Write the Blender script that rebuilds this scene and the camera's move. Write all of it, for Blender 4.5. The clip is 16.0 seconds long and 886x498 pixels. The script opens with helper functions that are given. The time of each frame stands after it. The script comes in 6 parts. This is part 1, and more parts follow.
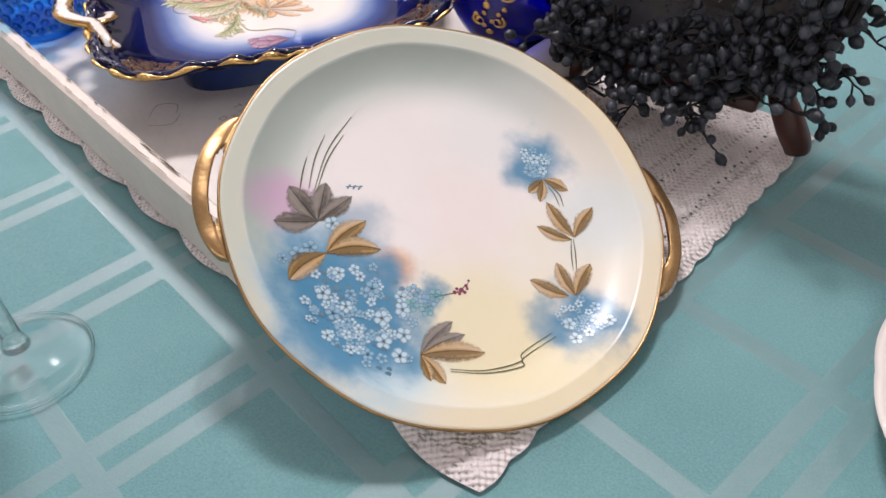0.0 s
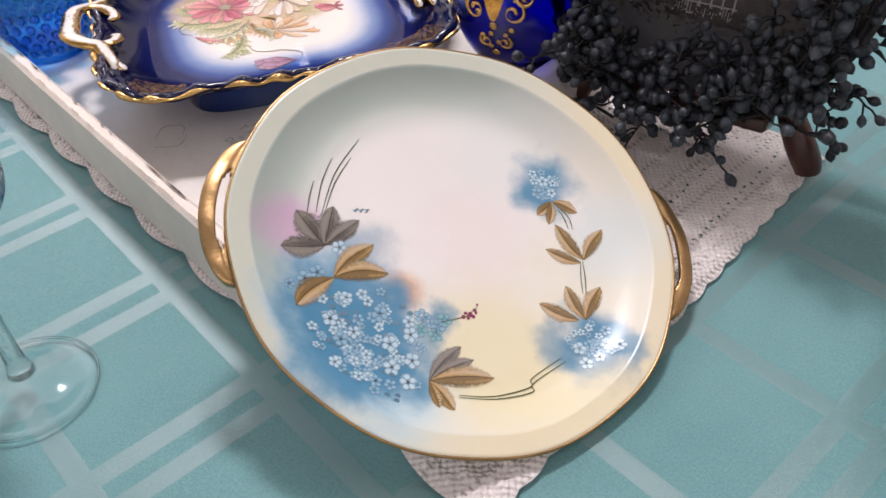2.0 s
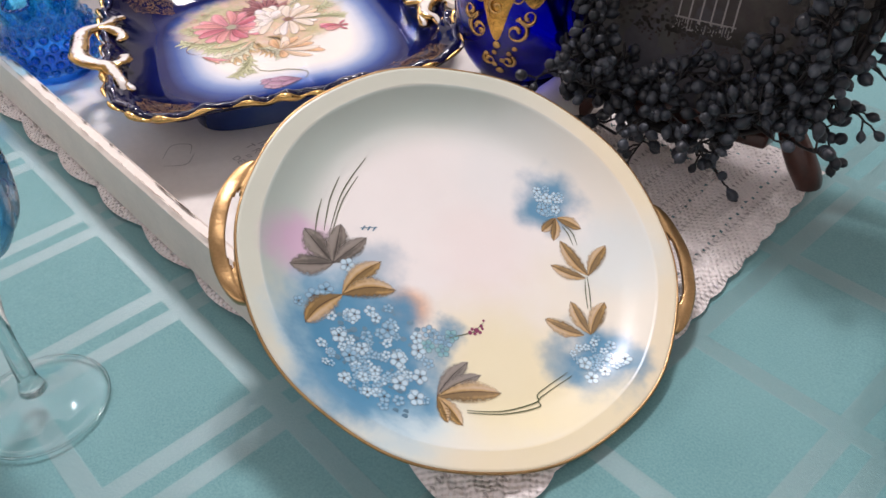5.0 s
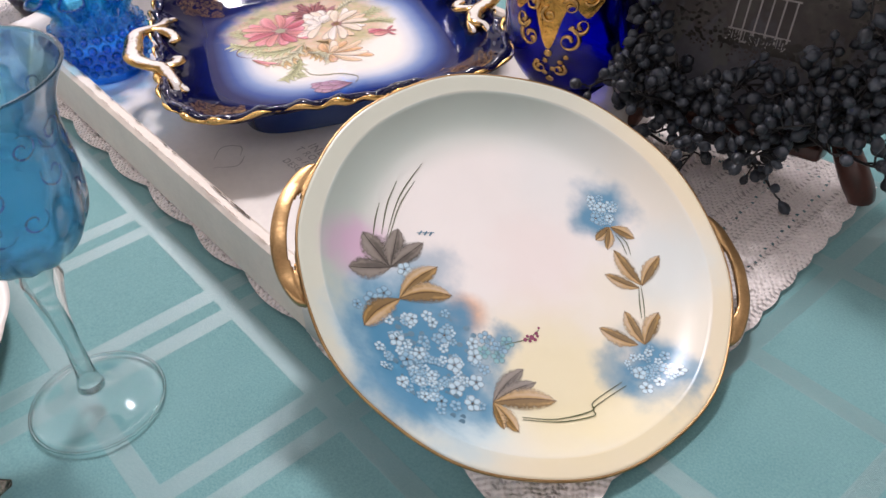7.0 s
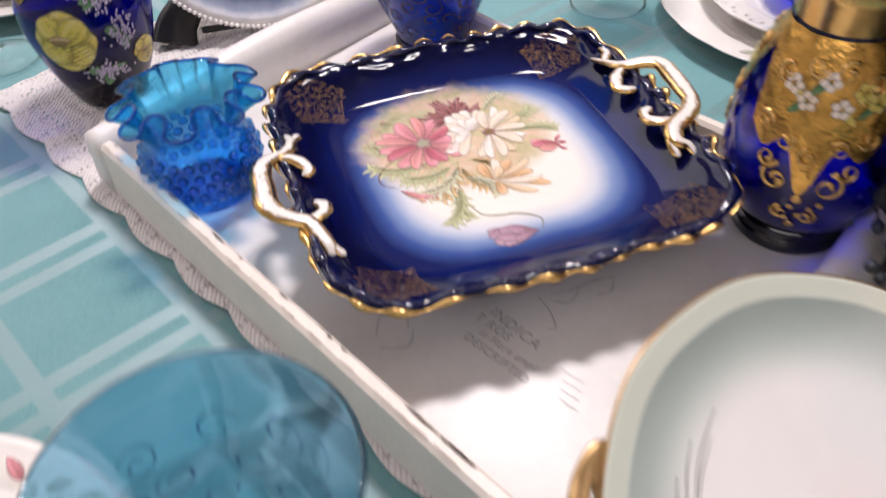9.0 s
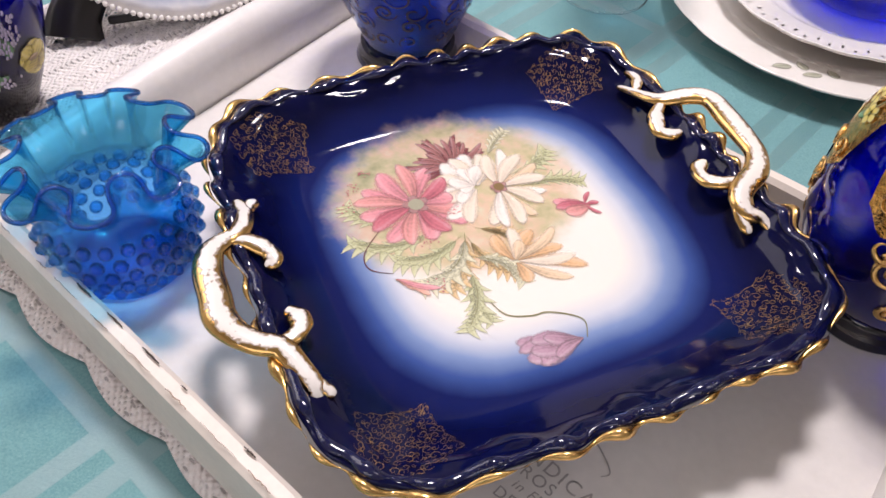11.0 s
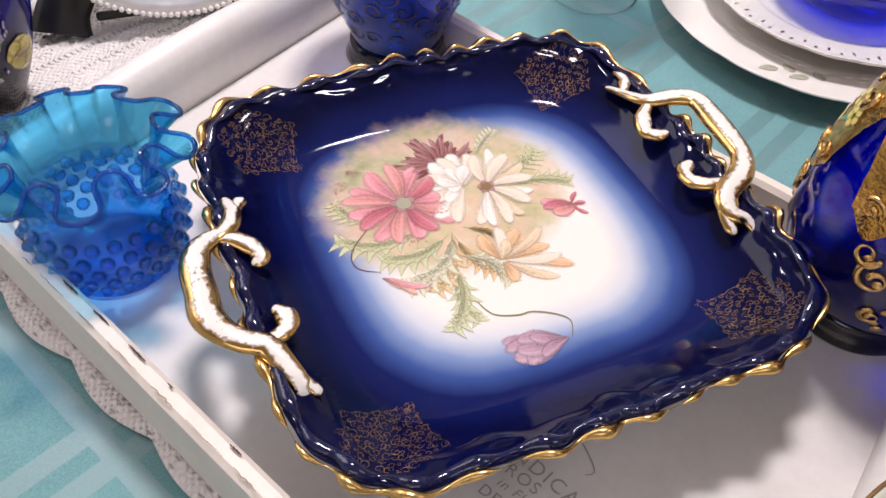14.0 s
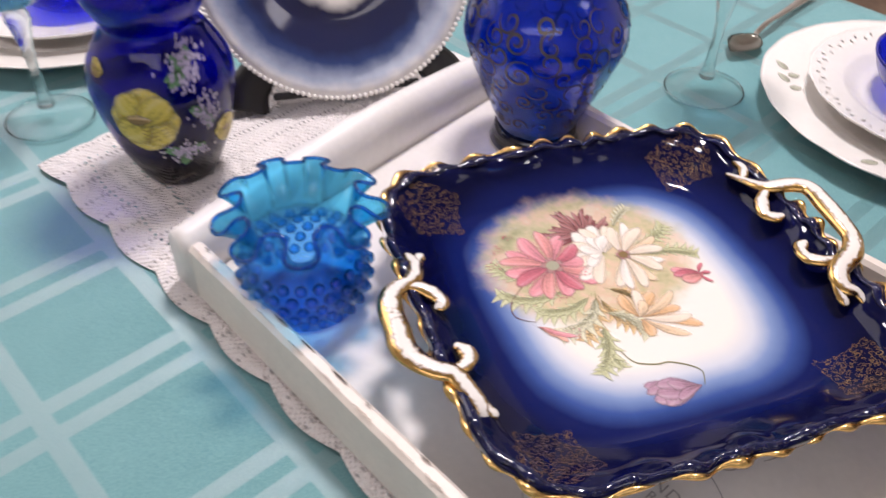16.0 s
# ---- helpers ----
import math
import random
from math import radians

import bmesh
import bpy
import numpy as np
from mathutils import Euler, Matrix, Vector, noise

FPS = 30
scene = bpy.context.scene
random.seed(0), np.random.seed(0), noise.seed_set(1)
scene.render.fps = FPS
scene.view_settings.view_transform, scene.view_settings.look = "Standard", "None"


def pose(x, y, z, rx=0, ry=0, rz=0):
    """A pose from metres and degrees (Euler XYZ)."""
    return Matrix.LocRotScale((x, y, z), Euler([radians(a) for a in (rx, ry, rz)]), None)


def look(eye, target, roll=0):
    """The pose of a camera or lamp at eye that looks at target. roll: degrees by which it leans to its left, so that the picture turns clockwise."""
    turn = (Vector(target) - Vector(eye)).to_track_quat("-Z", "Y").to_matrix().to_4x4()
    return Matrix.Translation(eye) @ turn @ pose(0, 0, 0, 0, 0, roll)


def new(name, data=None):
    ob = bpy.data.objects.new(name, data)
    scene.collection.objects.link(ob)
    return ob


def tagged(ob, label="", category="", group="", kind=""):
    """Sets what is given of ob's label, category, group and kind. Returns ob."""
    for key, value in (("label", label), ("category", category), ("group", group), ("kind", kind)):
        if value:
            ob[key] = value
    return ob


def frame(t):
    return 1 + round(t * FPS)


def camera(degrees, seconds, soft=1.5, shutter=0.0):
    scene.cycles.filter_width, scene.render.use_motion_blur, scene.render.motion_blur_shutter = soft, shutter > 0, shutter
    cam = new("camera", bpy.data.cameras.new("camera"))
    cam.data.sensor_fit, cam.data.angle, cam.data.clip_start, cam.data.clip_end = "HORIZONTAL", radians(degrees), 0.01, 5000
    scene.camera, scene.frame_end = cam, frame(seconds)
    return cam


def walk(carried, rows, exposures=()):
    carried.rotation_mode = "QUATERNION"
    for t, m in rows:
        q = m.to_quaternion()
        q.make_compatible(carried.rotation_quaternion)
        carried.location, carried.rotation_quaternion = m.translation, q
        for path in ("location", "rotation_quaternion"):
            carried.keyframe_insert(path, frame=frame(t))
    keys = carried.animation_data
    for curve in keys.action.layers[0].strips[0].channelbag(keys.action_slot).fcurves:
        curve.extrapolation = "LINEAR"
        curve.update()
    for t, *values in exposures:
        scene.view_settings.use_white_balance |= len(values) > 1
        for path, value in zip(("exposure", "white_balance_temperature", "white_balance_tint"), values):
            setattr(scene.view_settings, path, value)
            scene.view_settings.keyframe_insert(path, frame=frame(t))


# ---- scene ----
cam = camera(55.5, 16.0, shutter=0.5)
PATH = [
    (0, (0.208, 0.182, 0.319), (0.068, 1.662, -1.02), -2.7),
    (0.5, (0.205, 0.18, 0.322), (0.051, 1.667, -1.007), -2.8),
    (1, (0.204, 0.183, 0.321), (0.04, 1.676, -0.999), -3.0),
    (1.5, (0.204, 0.185, 0.321), (0.041, 1.685, -0.991), -3.1),
    (2, (0.206, 0.188, 0.32), (0.054, 1.689, -0.993), -3.1),
    (2.5, (0.211, 0.195, 0.317), (0.078, 1.697, -0.997), -3.0),
    (3, (0.211, 0.198, 0.317), (0.086, 1.703, -0.994), -3.1),
    (5.5, (0.198, 0.182, 0.326), (0.033, 1.708, -0.956), -3.4),
    (6, (0.191, 0.181, 0.324), (0.016, 1.71, -0.953), -3.3),
    (6.5, (0.186, 0.18, 0.326), (0.001, 1.709, -0.951), -3.3),
    (7, (0.184, 0.182, 0.327), (-0.01, 1.709, -0.949), -3.1),
    (7.5, (0.183, 0.182, 0.327), (-0.023, 1.704, -0.953), -2.9),
    (8, (0.16, 0.185, 0.333), (-0.058, 1.693, -0.962), -3.1),
    (8.5, (0.099, 0.227, 0.343), (-0.098, 1.72, -0.972), -2.9),
    (9, (0.042, 0.339, 0.358), (-0.098, 1.806, -0.995), -3.1),
    (9.5, (-0.002, 0.42, 0.348), (-0.062, 1.849, -1.05), -1.6),
    (10, (-0.011, 0.458, 0.339), (-0.007, 1.852, -1.096), -0.1),
    (12.5, (-0.009, 0.483, 0.332), (0.099, 1.838, -1.135), 3.8),
    (13, (-0.009, 0.483, 0.334), (0.102, 1.838, -1.133), 3.9),
    (13.5, (-0.009, 0.48, 0.335), (0.093, 1.838, -1.129), 3.6),
    (14, (-0.009, 0.477, 0.335), (0.086, 1.837, -1.129), 3.4),
    (14.5, (-0.01, 0.477, 0.334), (0.082, 1.839, -1.127), 3.4),
    (15, (-0.012, 0.472, 0.337), (0.052, 1.859, -1.102), 3.2),
    (15.5, (-0.034, 0.459, 0.35), (-0.023, 1.883, -1.055), 2.6),
    (16, (-0.058, 0.419, 0.376), (-0.117, 1.903, -0.963), 1.8),
]
walk(cam, [(t, look(eye, target, roll)) for t, eye, target, roll in PATH])

# ---- light ----
world = bpy.data.worlds.new("world")
scene.world = world
world.use_nodes = True
world.node_tree.nodes["Background"].inputs[0].default_value = (0.9, 0.95, 1.0, 1)
world.node_tree.nodes["Background"].inputs[1].default_value = 0.3
scene.view_settings.exposure = 0.0


def key_or_fill_lamp(x, y, z, size_x, size_y, watts, colour, turn=0):
    data = bpy.data.lights.new("key_or_fill_lamp", "AREA")
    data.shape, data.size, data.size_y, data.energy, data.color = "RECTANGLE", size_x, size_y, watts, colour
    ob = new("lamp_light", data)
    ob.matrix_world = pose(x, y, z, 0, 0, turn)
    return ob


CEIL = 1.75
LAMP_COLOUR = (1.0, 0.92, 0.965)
# first follows the shadows, second the cloth sheen, last two are added fill
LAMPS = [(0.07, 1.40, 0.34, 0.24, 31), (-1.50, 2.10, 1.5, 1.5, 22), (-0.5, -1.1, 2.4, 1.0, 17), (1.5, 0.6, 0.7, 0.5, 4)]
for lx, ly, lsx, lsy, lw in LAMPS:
    key_or_fill_lamp(lx, ly, CEIL - 0.045, lsx, lsy, lw, LAMP_COLOUR)

# ---- materials ----
MATS = {}


class Nodes:
    """A small helper round a material's node tree."""

    def __init__(self, name):
        self.m = bpy.data.materials.new(name)
        self.m.use_nodes = True
        self.t = self.m.node_tree
        self.b = self.t.nodes["Principled BSDF"]
        self.out = self.t.nodes["Material Output"]
        MATS[name] = self.m

    def n(self, kind, **props):
        node = self.t.nodes.new(kind)
        for k, v in props.items():
            if k == "op":
                node.operation = v
            elif k == "blend":
                node.blend_type = v
            elif k == "dtype":
                node.data_type = v
            elif k == "feature":
                node.feature = v
        return node

    def link(self, a, b):
        self.t.links.new(a, b)

    def put(self, socket, value):
        if hasattr(value, "links"):
            self.link(value, socket)
        elif isinstance(value, (tuple, list)) and len(value) == 3 and socket.type == "RGBA":
            socket.default_value = (*value, 1)
        else:
            socket.default_value = value

    def coords(self, which="Object"):
        return self.n("ShaderNodeTexCoord").outputs[which]

    def math(self, op, a, b=0.0, c=0.0, clamp=False):
        node = self.n("ShaderNodeMath", op=op)
        node.use_clamp = clamp
        for s, v in zip(node.inputs, (a, b, c)):
            self.put(s, v)
        return node.outputs[0]

    def noise(self, scale, detail=3.0, rough=0.55, vec=None):
        node = self.n("ShaderNodeTexNoise")
        node.inputs["Scale"].default_value, node.inputs["Detail"].default_value, node.inputs["Roughness"].default_value = scale, detail, rough
        self.link(vec if vec is not None else self.coords(), node.inputs["Vector"])
        return node.outputs[0]

    def ramp(self, fac, stops):
        node = self.n("ShaderNodeValToRGB")
        els = node.color_ramp.elements
        while len(els) < len(stops):
            els.new(0.5)
        for e, (p, c) in zip(els, stops):
            e.position, e.color = p, (*c, 1) if len(c) == 3 else c
        self.link(fac, node.inputs[0])
        return node.outputs[0]

    def mix(self, fac, a, b, blend="MIX"):
        node = self.n("ShaderNodeMix", dtype="RGBA", blend=blend)
        node.inputs[0].default_value = 1.0
        self.put(node.inputs[0], fac)
        self.put(node.inputs[6], a)
        self.put(node.inputs[7], b)
        return node.outputs[2]

    def smooth(self, x, lo, hi):
        node = self.n("ShaderNodeMapRange")
        node.interpolation_type = "SMOOTHSTEP"
        self.put(node.inputs[0], x)
        node.inputs[1].default_value, node.inputs[2].default_value = lo, hi
        return node.outputs[0]

    def bump(self, height, strength, distance):
        node = self.n("ShaderNodeBump")
        node.inputs["Strength"].default_value, node.inputs["Distance"].default_value = strength, distance
        self.link(height, node.inputs["Height"])
        self.link(node.outputs[0], self.b.inputs["Normal"])
        return node

    def set(self, **kw):
        for k, v in kw.items():
            self.put(self.b.inputs[k.replace("_", " ")], v)
        return self


def plain(name, colour, rough=0.5, metal=0.0, vary=0.12, scale=40.0, bump=0.0, bump_scale=200.0, coat=0.0, rough_vary=0.1):
    """A surface with its colour and gloss varied at two scales and a little relief."""
    k = Nodes(name)
    a, b = k.noise(scale, 4), k.noise(scale * 9, 2)
    f = k.math("ADD", k.math("MULTIPLY", a, 0.65), k.math("MULTIPLY", b, 0.35))
    lo, hi = tuple(c * (1 - vary) for c in colour), tuple(min(1, c * (1 + vary)) for c in colour)
    k.set(Base_Color=k.ramp(f, [(0.3, lo), (0.7, hi)]), Metallic=metal, Coat_Weight=coat, Coat_Roughness=0.03)
    k.put(k.b.inputs["Roughness"], k.math("ADD", rough - rough_vary / 2, k.math("MULTIPLY", a, rough_vary)))
    if bump:
        k.bump(k.noise(bump_scale, 3), bump, 0.001)
    return k.m


def glass(name, tint, refract=0.0, rough=0.0, wobble=0.0, wobble_scale=60.0, bend_ior=1.2, shine=1.0, thick=None):
    """Thin tinted glass: light passes with its tint, and the gloss follows Fresnel. thick: a deeper tint for a heavy lower wall, and the heights between which it ends."""
    k = Nodes(name)
    k.t.nodes.remove(k.b)
    fres = k.n("ShaderNodeLayerWeight")
    fres.inputs["Blend"].default_value = 0.5
    sheen = k.math("ADD", 0.05, k.math("MULTIPLY", k.math("POWER", fres.outputs["Facing"], 3.2), 0.85))
    sheen = k.math("MULTIPLY", sheen, shine)
    clear = k.n("ShaderNodeBsdfTransparent")
    clear.inputs[0].default_value = (*tint, 1)
    colour = None
    if thick:
        sep = k.n("ShaderNodeSeparateXYZ")
        k.link(k.coords(), sep.inputs[0])
        colour = k.mix(k.smooth(sep.outputs[2], thick[1], thick[2]), thick[0], tint)
        k.link(colour, clear.inputs[0])
    gloss = k.n("ShaderNodeBsdfGlossy")
    gloss.inputs["Roughness"].default_value = 0.02 + rough
    through_it = clear.outputs[0]
    normals = [fres.inputs["Normal"], gloss.inputs["Normal"]]
    if refract:
        bend = k.n("ShaderNodeBsdfRefraction")
        bend.inputs["Color"].default_value, bend.inputs["IOR"].default_value, bend.inputs["Roughness"].default_value = (*tint, 1), bend_ior, 0.0
        if colour is not None:
            k.link(colour, bend.inputs["Color"])
        both = k.n("ShaderNodeMixShader")
        both.inputs[0].default_value = refract
        k.link(clear.outputs[0], both.inputs[1])
        k.link(bend.outputs[0], both.inputs[2])
        through_it = both.outputs[0]
        normals.append(bend.inputs["Normal"])
    if wobble:
        bp = k.n("ShaderNodeBump")
        bp.inputs["Strength"].default_value, bp.inputs["Distance"].default_value = wobble, 0.002
        k.link(k.noise(wobble_scale, 2), bp.inputs["Height"])
        for s in normals:
            k.link(bp.outputs[0], s)
    top = k.n("ShaderNodeMixShader")
    k.link(sheen, top.inputs[0])
    k.link(through_it, top.inputs[1])
    k.link(gloss.outputs[0], top.inputs[2])
    k.link(top.outputs[0], k.out.inputs["Surface"])
    return k.m


def tablecloth_material():
    """Aqua damask: matt ground with satin bands, single ones along and pairs across."""
    k = Nodes("aqua_damask")
    sep = k.n("ShaderNodeSeparateXYZ")
    k.link(k.coords(), sep.inputs[0])
    x, y = sep.outputs[0], sep.outputs[1]
    def band(v, start, pitch, half):
        u = k.math("MODULO", k.math("ADD", v, 40 * pitch - start + pitch / 2), pitch)
        d = k.math("ABSOLUTE", k.math("SUBTRACT", u, pitch / 2))
        return k.math("SUBTRACT", 1.0, k.smooth(d, half - 0.0004, half + 0.0004))
    along = band(y, 0.385, 0.0915, 0.0056)
    across = k.math("MAXIMUM", band(x, -0.4700, 0.1058, 0.0056), band(x, -0.4490, 0.1058, 0.0056))
    sat = k.math("MAXIMUM", along, across)
    cross = k.math("MULTIPLY", along, across)
    weave = k.n("ShaderNodeTexWave")
    weave.inputs["Scale"].default_value, weave.inputs["Distortion"].default_value, weave.inputs["Detail"].default_value = 520, 1.0, 1.0
    k.link(k.coords(), weave.inputs["Vector"])
    tone = k.noise(9, 4)
    fine = k.noise(900, 2)
    f = k.math("ADD", k.math("MULTIPLY", tone, 0.4), k.math("MULTIPLY", fine, 0.6))
    ground = k.ramp(f, [(0.34, (0.136, 0.305, 0.317)), (0.66, (0.208, 0.404, 0.412))])
    satin = k.ramp(f, [(0.3, (0.094, 0.250, 0.262)), (0.7, (0.138, 0.312, 0.320))])
    k.set(Base_Color=k.mix(sat, ground, satin))
    k.put(k.b.inputs["Roughness"], k.math("SUBTRACT", 0.72, k.math("MULTIPLY", sat, 0.32)))
    k.put(k.b.inputs["Specular IOR Level"], k.math("ADD", 0.10, k.math("MULTIPLY", sat, 0.90)))
    k.set(Sheen_Weight=0.15, IOR=1.76)
    h = k.math("ADD", k.math("MULTIPLY", weave.outputs[0], 0.3), k.math("ADD", k.math("MULTIPLY", fine, 0.5), k.math("MULTIPLY", sat, 0.25)))
    k.bump(h, 0.6, 0.0006)
    return k.m


CLOTH = tablecloth_material()
WHITE_WOOD = plain("white_painted_wood", (0.80, 0.76, 0.72), 0.38, vary=0.06, scale=25, bump=0.15, bump_scale=90)
RIM_WOOD = plain("cream_painted_edge", (0.80, 0.72, 0.64), 0.45, vary=0.08, scale=30, bump=0.2, bump_scale=120)
WORN = plain("worn_brown_edge", (0.34, 0.25, 0.19), 0.7, vary=0.3, scale=200)
CHIP = plain("chipped_dark_wood", (0.07, 0.05, 0.04), 0.7)


def crochet_material():
    """Cotton crochet: rows of knotted stitches with small dark gaps between them."""
    k = Nodes("cream_cotton_crochet")
    warp = k.n("ShaderNodeVectorMath", op="ADD")
    jig = k.n("ShaderNodeTexNoise")
    jig.inputs["Scale"].default_value, jig.inputs["Detail"].default_value = 120, 2
    k.link(k.coords(), jig.inputs["Vector"])
    small = k.n("ShaderNodeVectorMath", op="SCALE")
    k.link(jig.outputs["Color"], small.inputs[0])
    small.inputs["Scale"].default_value = 0.0022
    k.link(k.coords(), warp.inputs[0])
    k.link(small.outputs[0], warp.inputs[1])
    turned = k.n("ShaderNodeVectorRotate")
    turned.rotation_type = "Z_AXIS"
    turned.inputs["Angle"].default_value = radians(42)
    k.link(warp.outputs[0], turned.inputs["Vector"])
    sep = k.n("ShaderNodeSeparateXYZ")
    k.link(turned.outputs[0], sep.inputs[0])

    def wave(v, pitch, shift=0.0):
        return k.math("SINE", k.math("ADD", k.math("MULTIPLY", v, 6.2832 / pitch), shift))
    stitch = k.math("MULTIPLY", wave(sep.outputs[0], 0.0042), wave(sep.outputs[1], 0.0042))
    rows = k.math("MULTIPLY", wave(sep.outputs[0], 0.021), k.math("ABSOLUTE", wave(sep.outputs[1], 0.0084)))
    gap = k.math("MULTIPLY", k.smooth(stitch, 0.55, 0.90), k.smooth(k.noise(60, 2), 0.42, 0.62))
    hole = k.math("MULTIPLY", k.smooth(rows, 0.82, 0.95), 0.65)
    tone = k.ramp(k.noise(30, 4), [(0.3, (0.86, 0.80, 0.77)), (0.7, (0.91, 0.86, 0.83))])
    k.set(Base_Color=k.mix(k.math("MAXIMUM", k.math("MULTIPLY", gap, 0.5), hole), tone, (0.26, 0.23, 0.22)), Roughness=0.9, Sheen_Weight=0.2)
    h = k.math("SUBTRACT", k.math("SUBTRACT", k.math("MULTIPLY", stitch, -0.55), gap), hole)
    k.bump(k.math("ADD", h, k.math("MULTIPLY", k.noise(1200, 2), 0.4)), 0.85, 0.0014)
    return k.m


CROCHET = crochet_material()
GOLD = plain("worn_gilding", (0.66, 0.43, 0.16), 0.26, 1.0, vary=0.25, scale=60, bump=0.1, bump_scale=300)
DARK_GOLD = plain("antique_gilding", (0.44, 0.28, 0.13), 0.36, 1.0, vary=0.25, scale=80, bump=0.2, bump_scale=300)
FINE_GOLD = plain("fine_gold_lines", (0.40, 0.23, 0.085), 0.38, 1.0, vary=0.3, scale=300)
CHINA = plain("white_china", (0.83, 0.79, 0.74), 0.12, vary=0.03, scale=20, coat=0.5)
BLACK_GLASS = plain("black_glass", (0.006, 0.006, 0.012), 0.12, vary=0.2, coat=0.4)
BLACK_WOOD = plain("black_lacquer", (0.015, 0.013, 0.012), 0.4, vary=0.2, scale=60, bump=0.1)
BROWN_WOOD = plain("dark_red_wood", (0.055, 0.015, 0.009), 0.36, vary=0.35, scale=45, bump=0.15, bump_scale=150, coat=0.3)
STEEL = plain("polished_steel", (0.62, 0.58, 0.52), 0.18, 1.0, vary=0.08)
WALLPAINT = plain("wall_paint", (0.84, 0.82, 0.80), 0.8, vary=0.05, scale=3, bump=0.1)
FLOORING = plain("brown_floor", (0.22, 0.14, 0.09), 0.5, vary=0.3, scale=6, bump=0.1)
CLEAR_FOOT = glass("clear_foot_glass", (0.965, 0.99, 0.99), shine=0.4)
CLEAR = glass("clear_glass", (0.95, 0.985, 0.985), refract=0.7, bend_ior=1.25, shine=0.9)
BLUE_GLASS = glass("blue_bowl_glass", (0.60, 0.82, 0.94), refract=0.6, bend_ior=1.3, wobble=0.12, wobble_scale=45, shine=1.0)
NAIL_GLASS = glass("turquoise_nail_glass", (0.46, 0.76, 0.99), refract=0.35, bend_ior=1.45)
LIP_GLASS = glass("deep_blue_lip_glass", (0.26, 0.62, 0.97), refract=0.4, bend_ior=1.45)
HOB_GLASS = glass("turquoise_hobnail_glass", (0.36, 0.80, 0.995), refract=0.2, bend_ior=1.3, wobble=0.2, wobble_scale=90, thick=((0.38, 0.70, 0.998), 0.026, 0.052))
COBALT = glass("cobalt_glass", (0.09, 0.14, 0.86), refract=0.3, wobble=0.05)
ROYAL = glass("royal_blue_glass", (0.11, 0.38, 0.86), refract=0.3, wobble=0.08)
COBALT_DEEP = glass("deep_cobalt_glass", (0.055, 0.035, 0.74), refract=0.2, shine=0.7, thick=((0.025, 0.022, 0.12), 0.012, 0.062))

# ---- mesh helpers ----


def part(name, bm, material, parent=None, label="", smooth=True):
    me = bpy.data.meshes.new(name)
    if smooth:
        for f in bm.faces:
            f.smooth = True
    bm.to_mesh(me)
    bm.free()
    if material:
        me.materials.append(material)
    ob = new(name, me)
    if parent:
        ob.parent = parent
    if label:
        ob["label"] = label
    return ob


def thing(name, m, label, category, group="", kind=""):
    ob = new(name)
    ob.empty_display_size = 0.02
    ob.matrix_world = m
    return tagged(ob, label, category, group, kind)


def lathe(profile, seg=64, wave=None, bm=None):
    """Turn a list of (r, z) round z. wave(angle, i) gives (factor on r, lift)."""
    bm = bm or bmesh.new()
    rings = []
    for i, (r, z) in enumerate(profile):
        if r < 1e-6:
            rings.append([bm.verts.new((0, 0, z))])
            continue
        ring = []
        for j in range(seg):
            a = 2 * math.pi * j / seg
            g, dz = wave(a, i) if wave else (1, 0)
            ring.append(bm.verts.new((r * g * math.cos(a), r * g * math.sin(a), z + dz)))
        rings.append(ring)
    for p, q in zip(rings, rings[1:]):
        for j in range(seg):
            k = (j + 1) % seg
            if len(p) == 1 and len(q) == 1:
                continue
            if len(p) == 1:
                bm.faces.new((p[0], q[j], q[k]))
            elif len(q) == 1:
                bm.faces.new((p[j], q[0], p[k]))
            else:
                bm.faces.new((p[j], q[j], q[k], p[k]))
    bmesh.ops.recalc_face_normals(bm, faces=bm.faces)
    return bm


def catmull(points, steps=8, closed=False):
    pts = [Vector(p) for p in points]
    n = len(pts)
    out = []
    for i in range(n if closed else n - 1):
        if closed:
            p0, p1, p2, p3 = pts[i - 1], pts[i], pts[(i + 1) % n], pts[(i + 2) % n]
        else:
            p0, p1, p2, p3 = pts[max(i - 1, 0)], pts[i], pts[i + 1], pts[min(i + 2, n - 1)]
        for s in range(steps):
            t = s / steps
            out.append(0.5 * (2 * p1 + (p2 - p0) * t + (2 * p0 - 5 * p1 + 4 * p2 - p3) * t * t + (3 * p1 - p0 - 3 * p2 + p3) * t ** 3))
    if not closed:
        out.append(pts[-1])
    return out


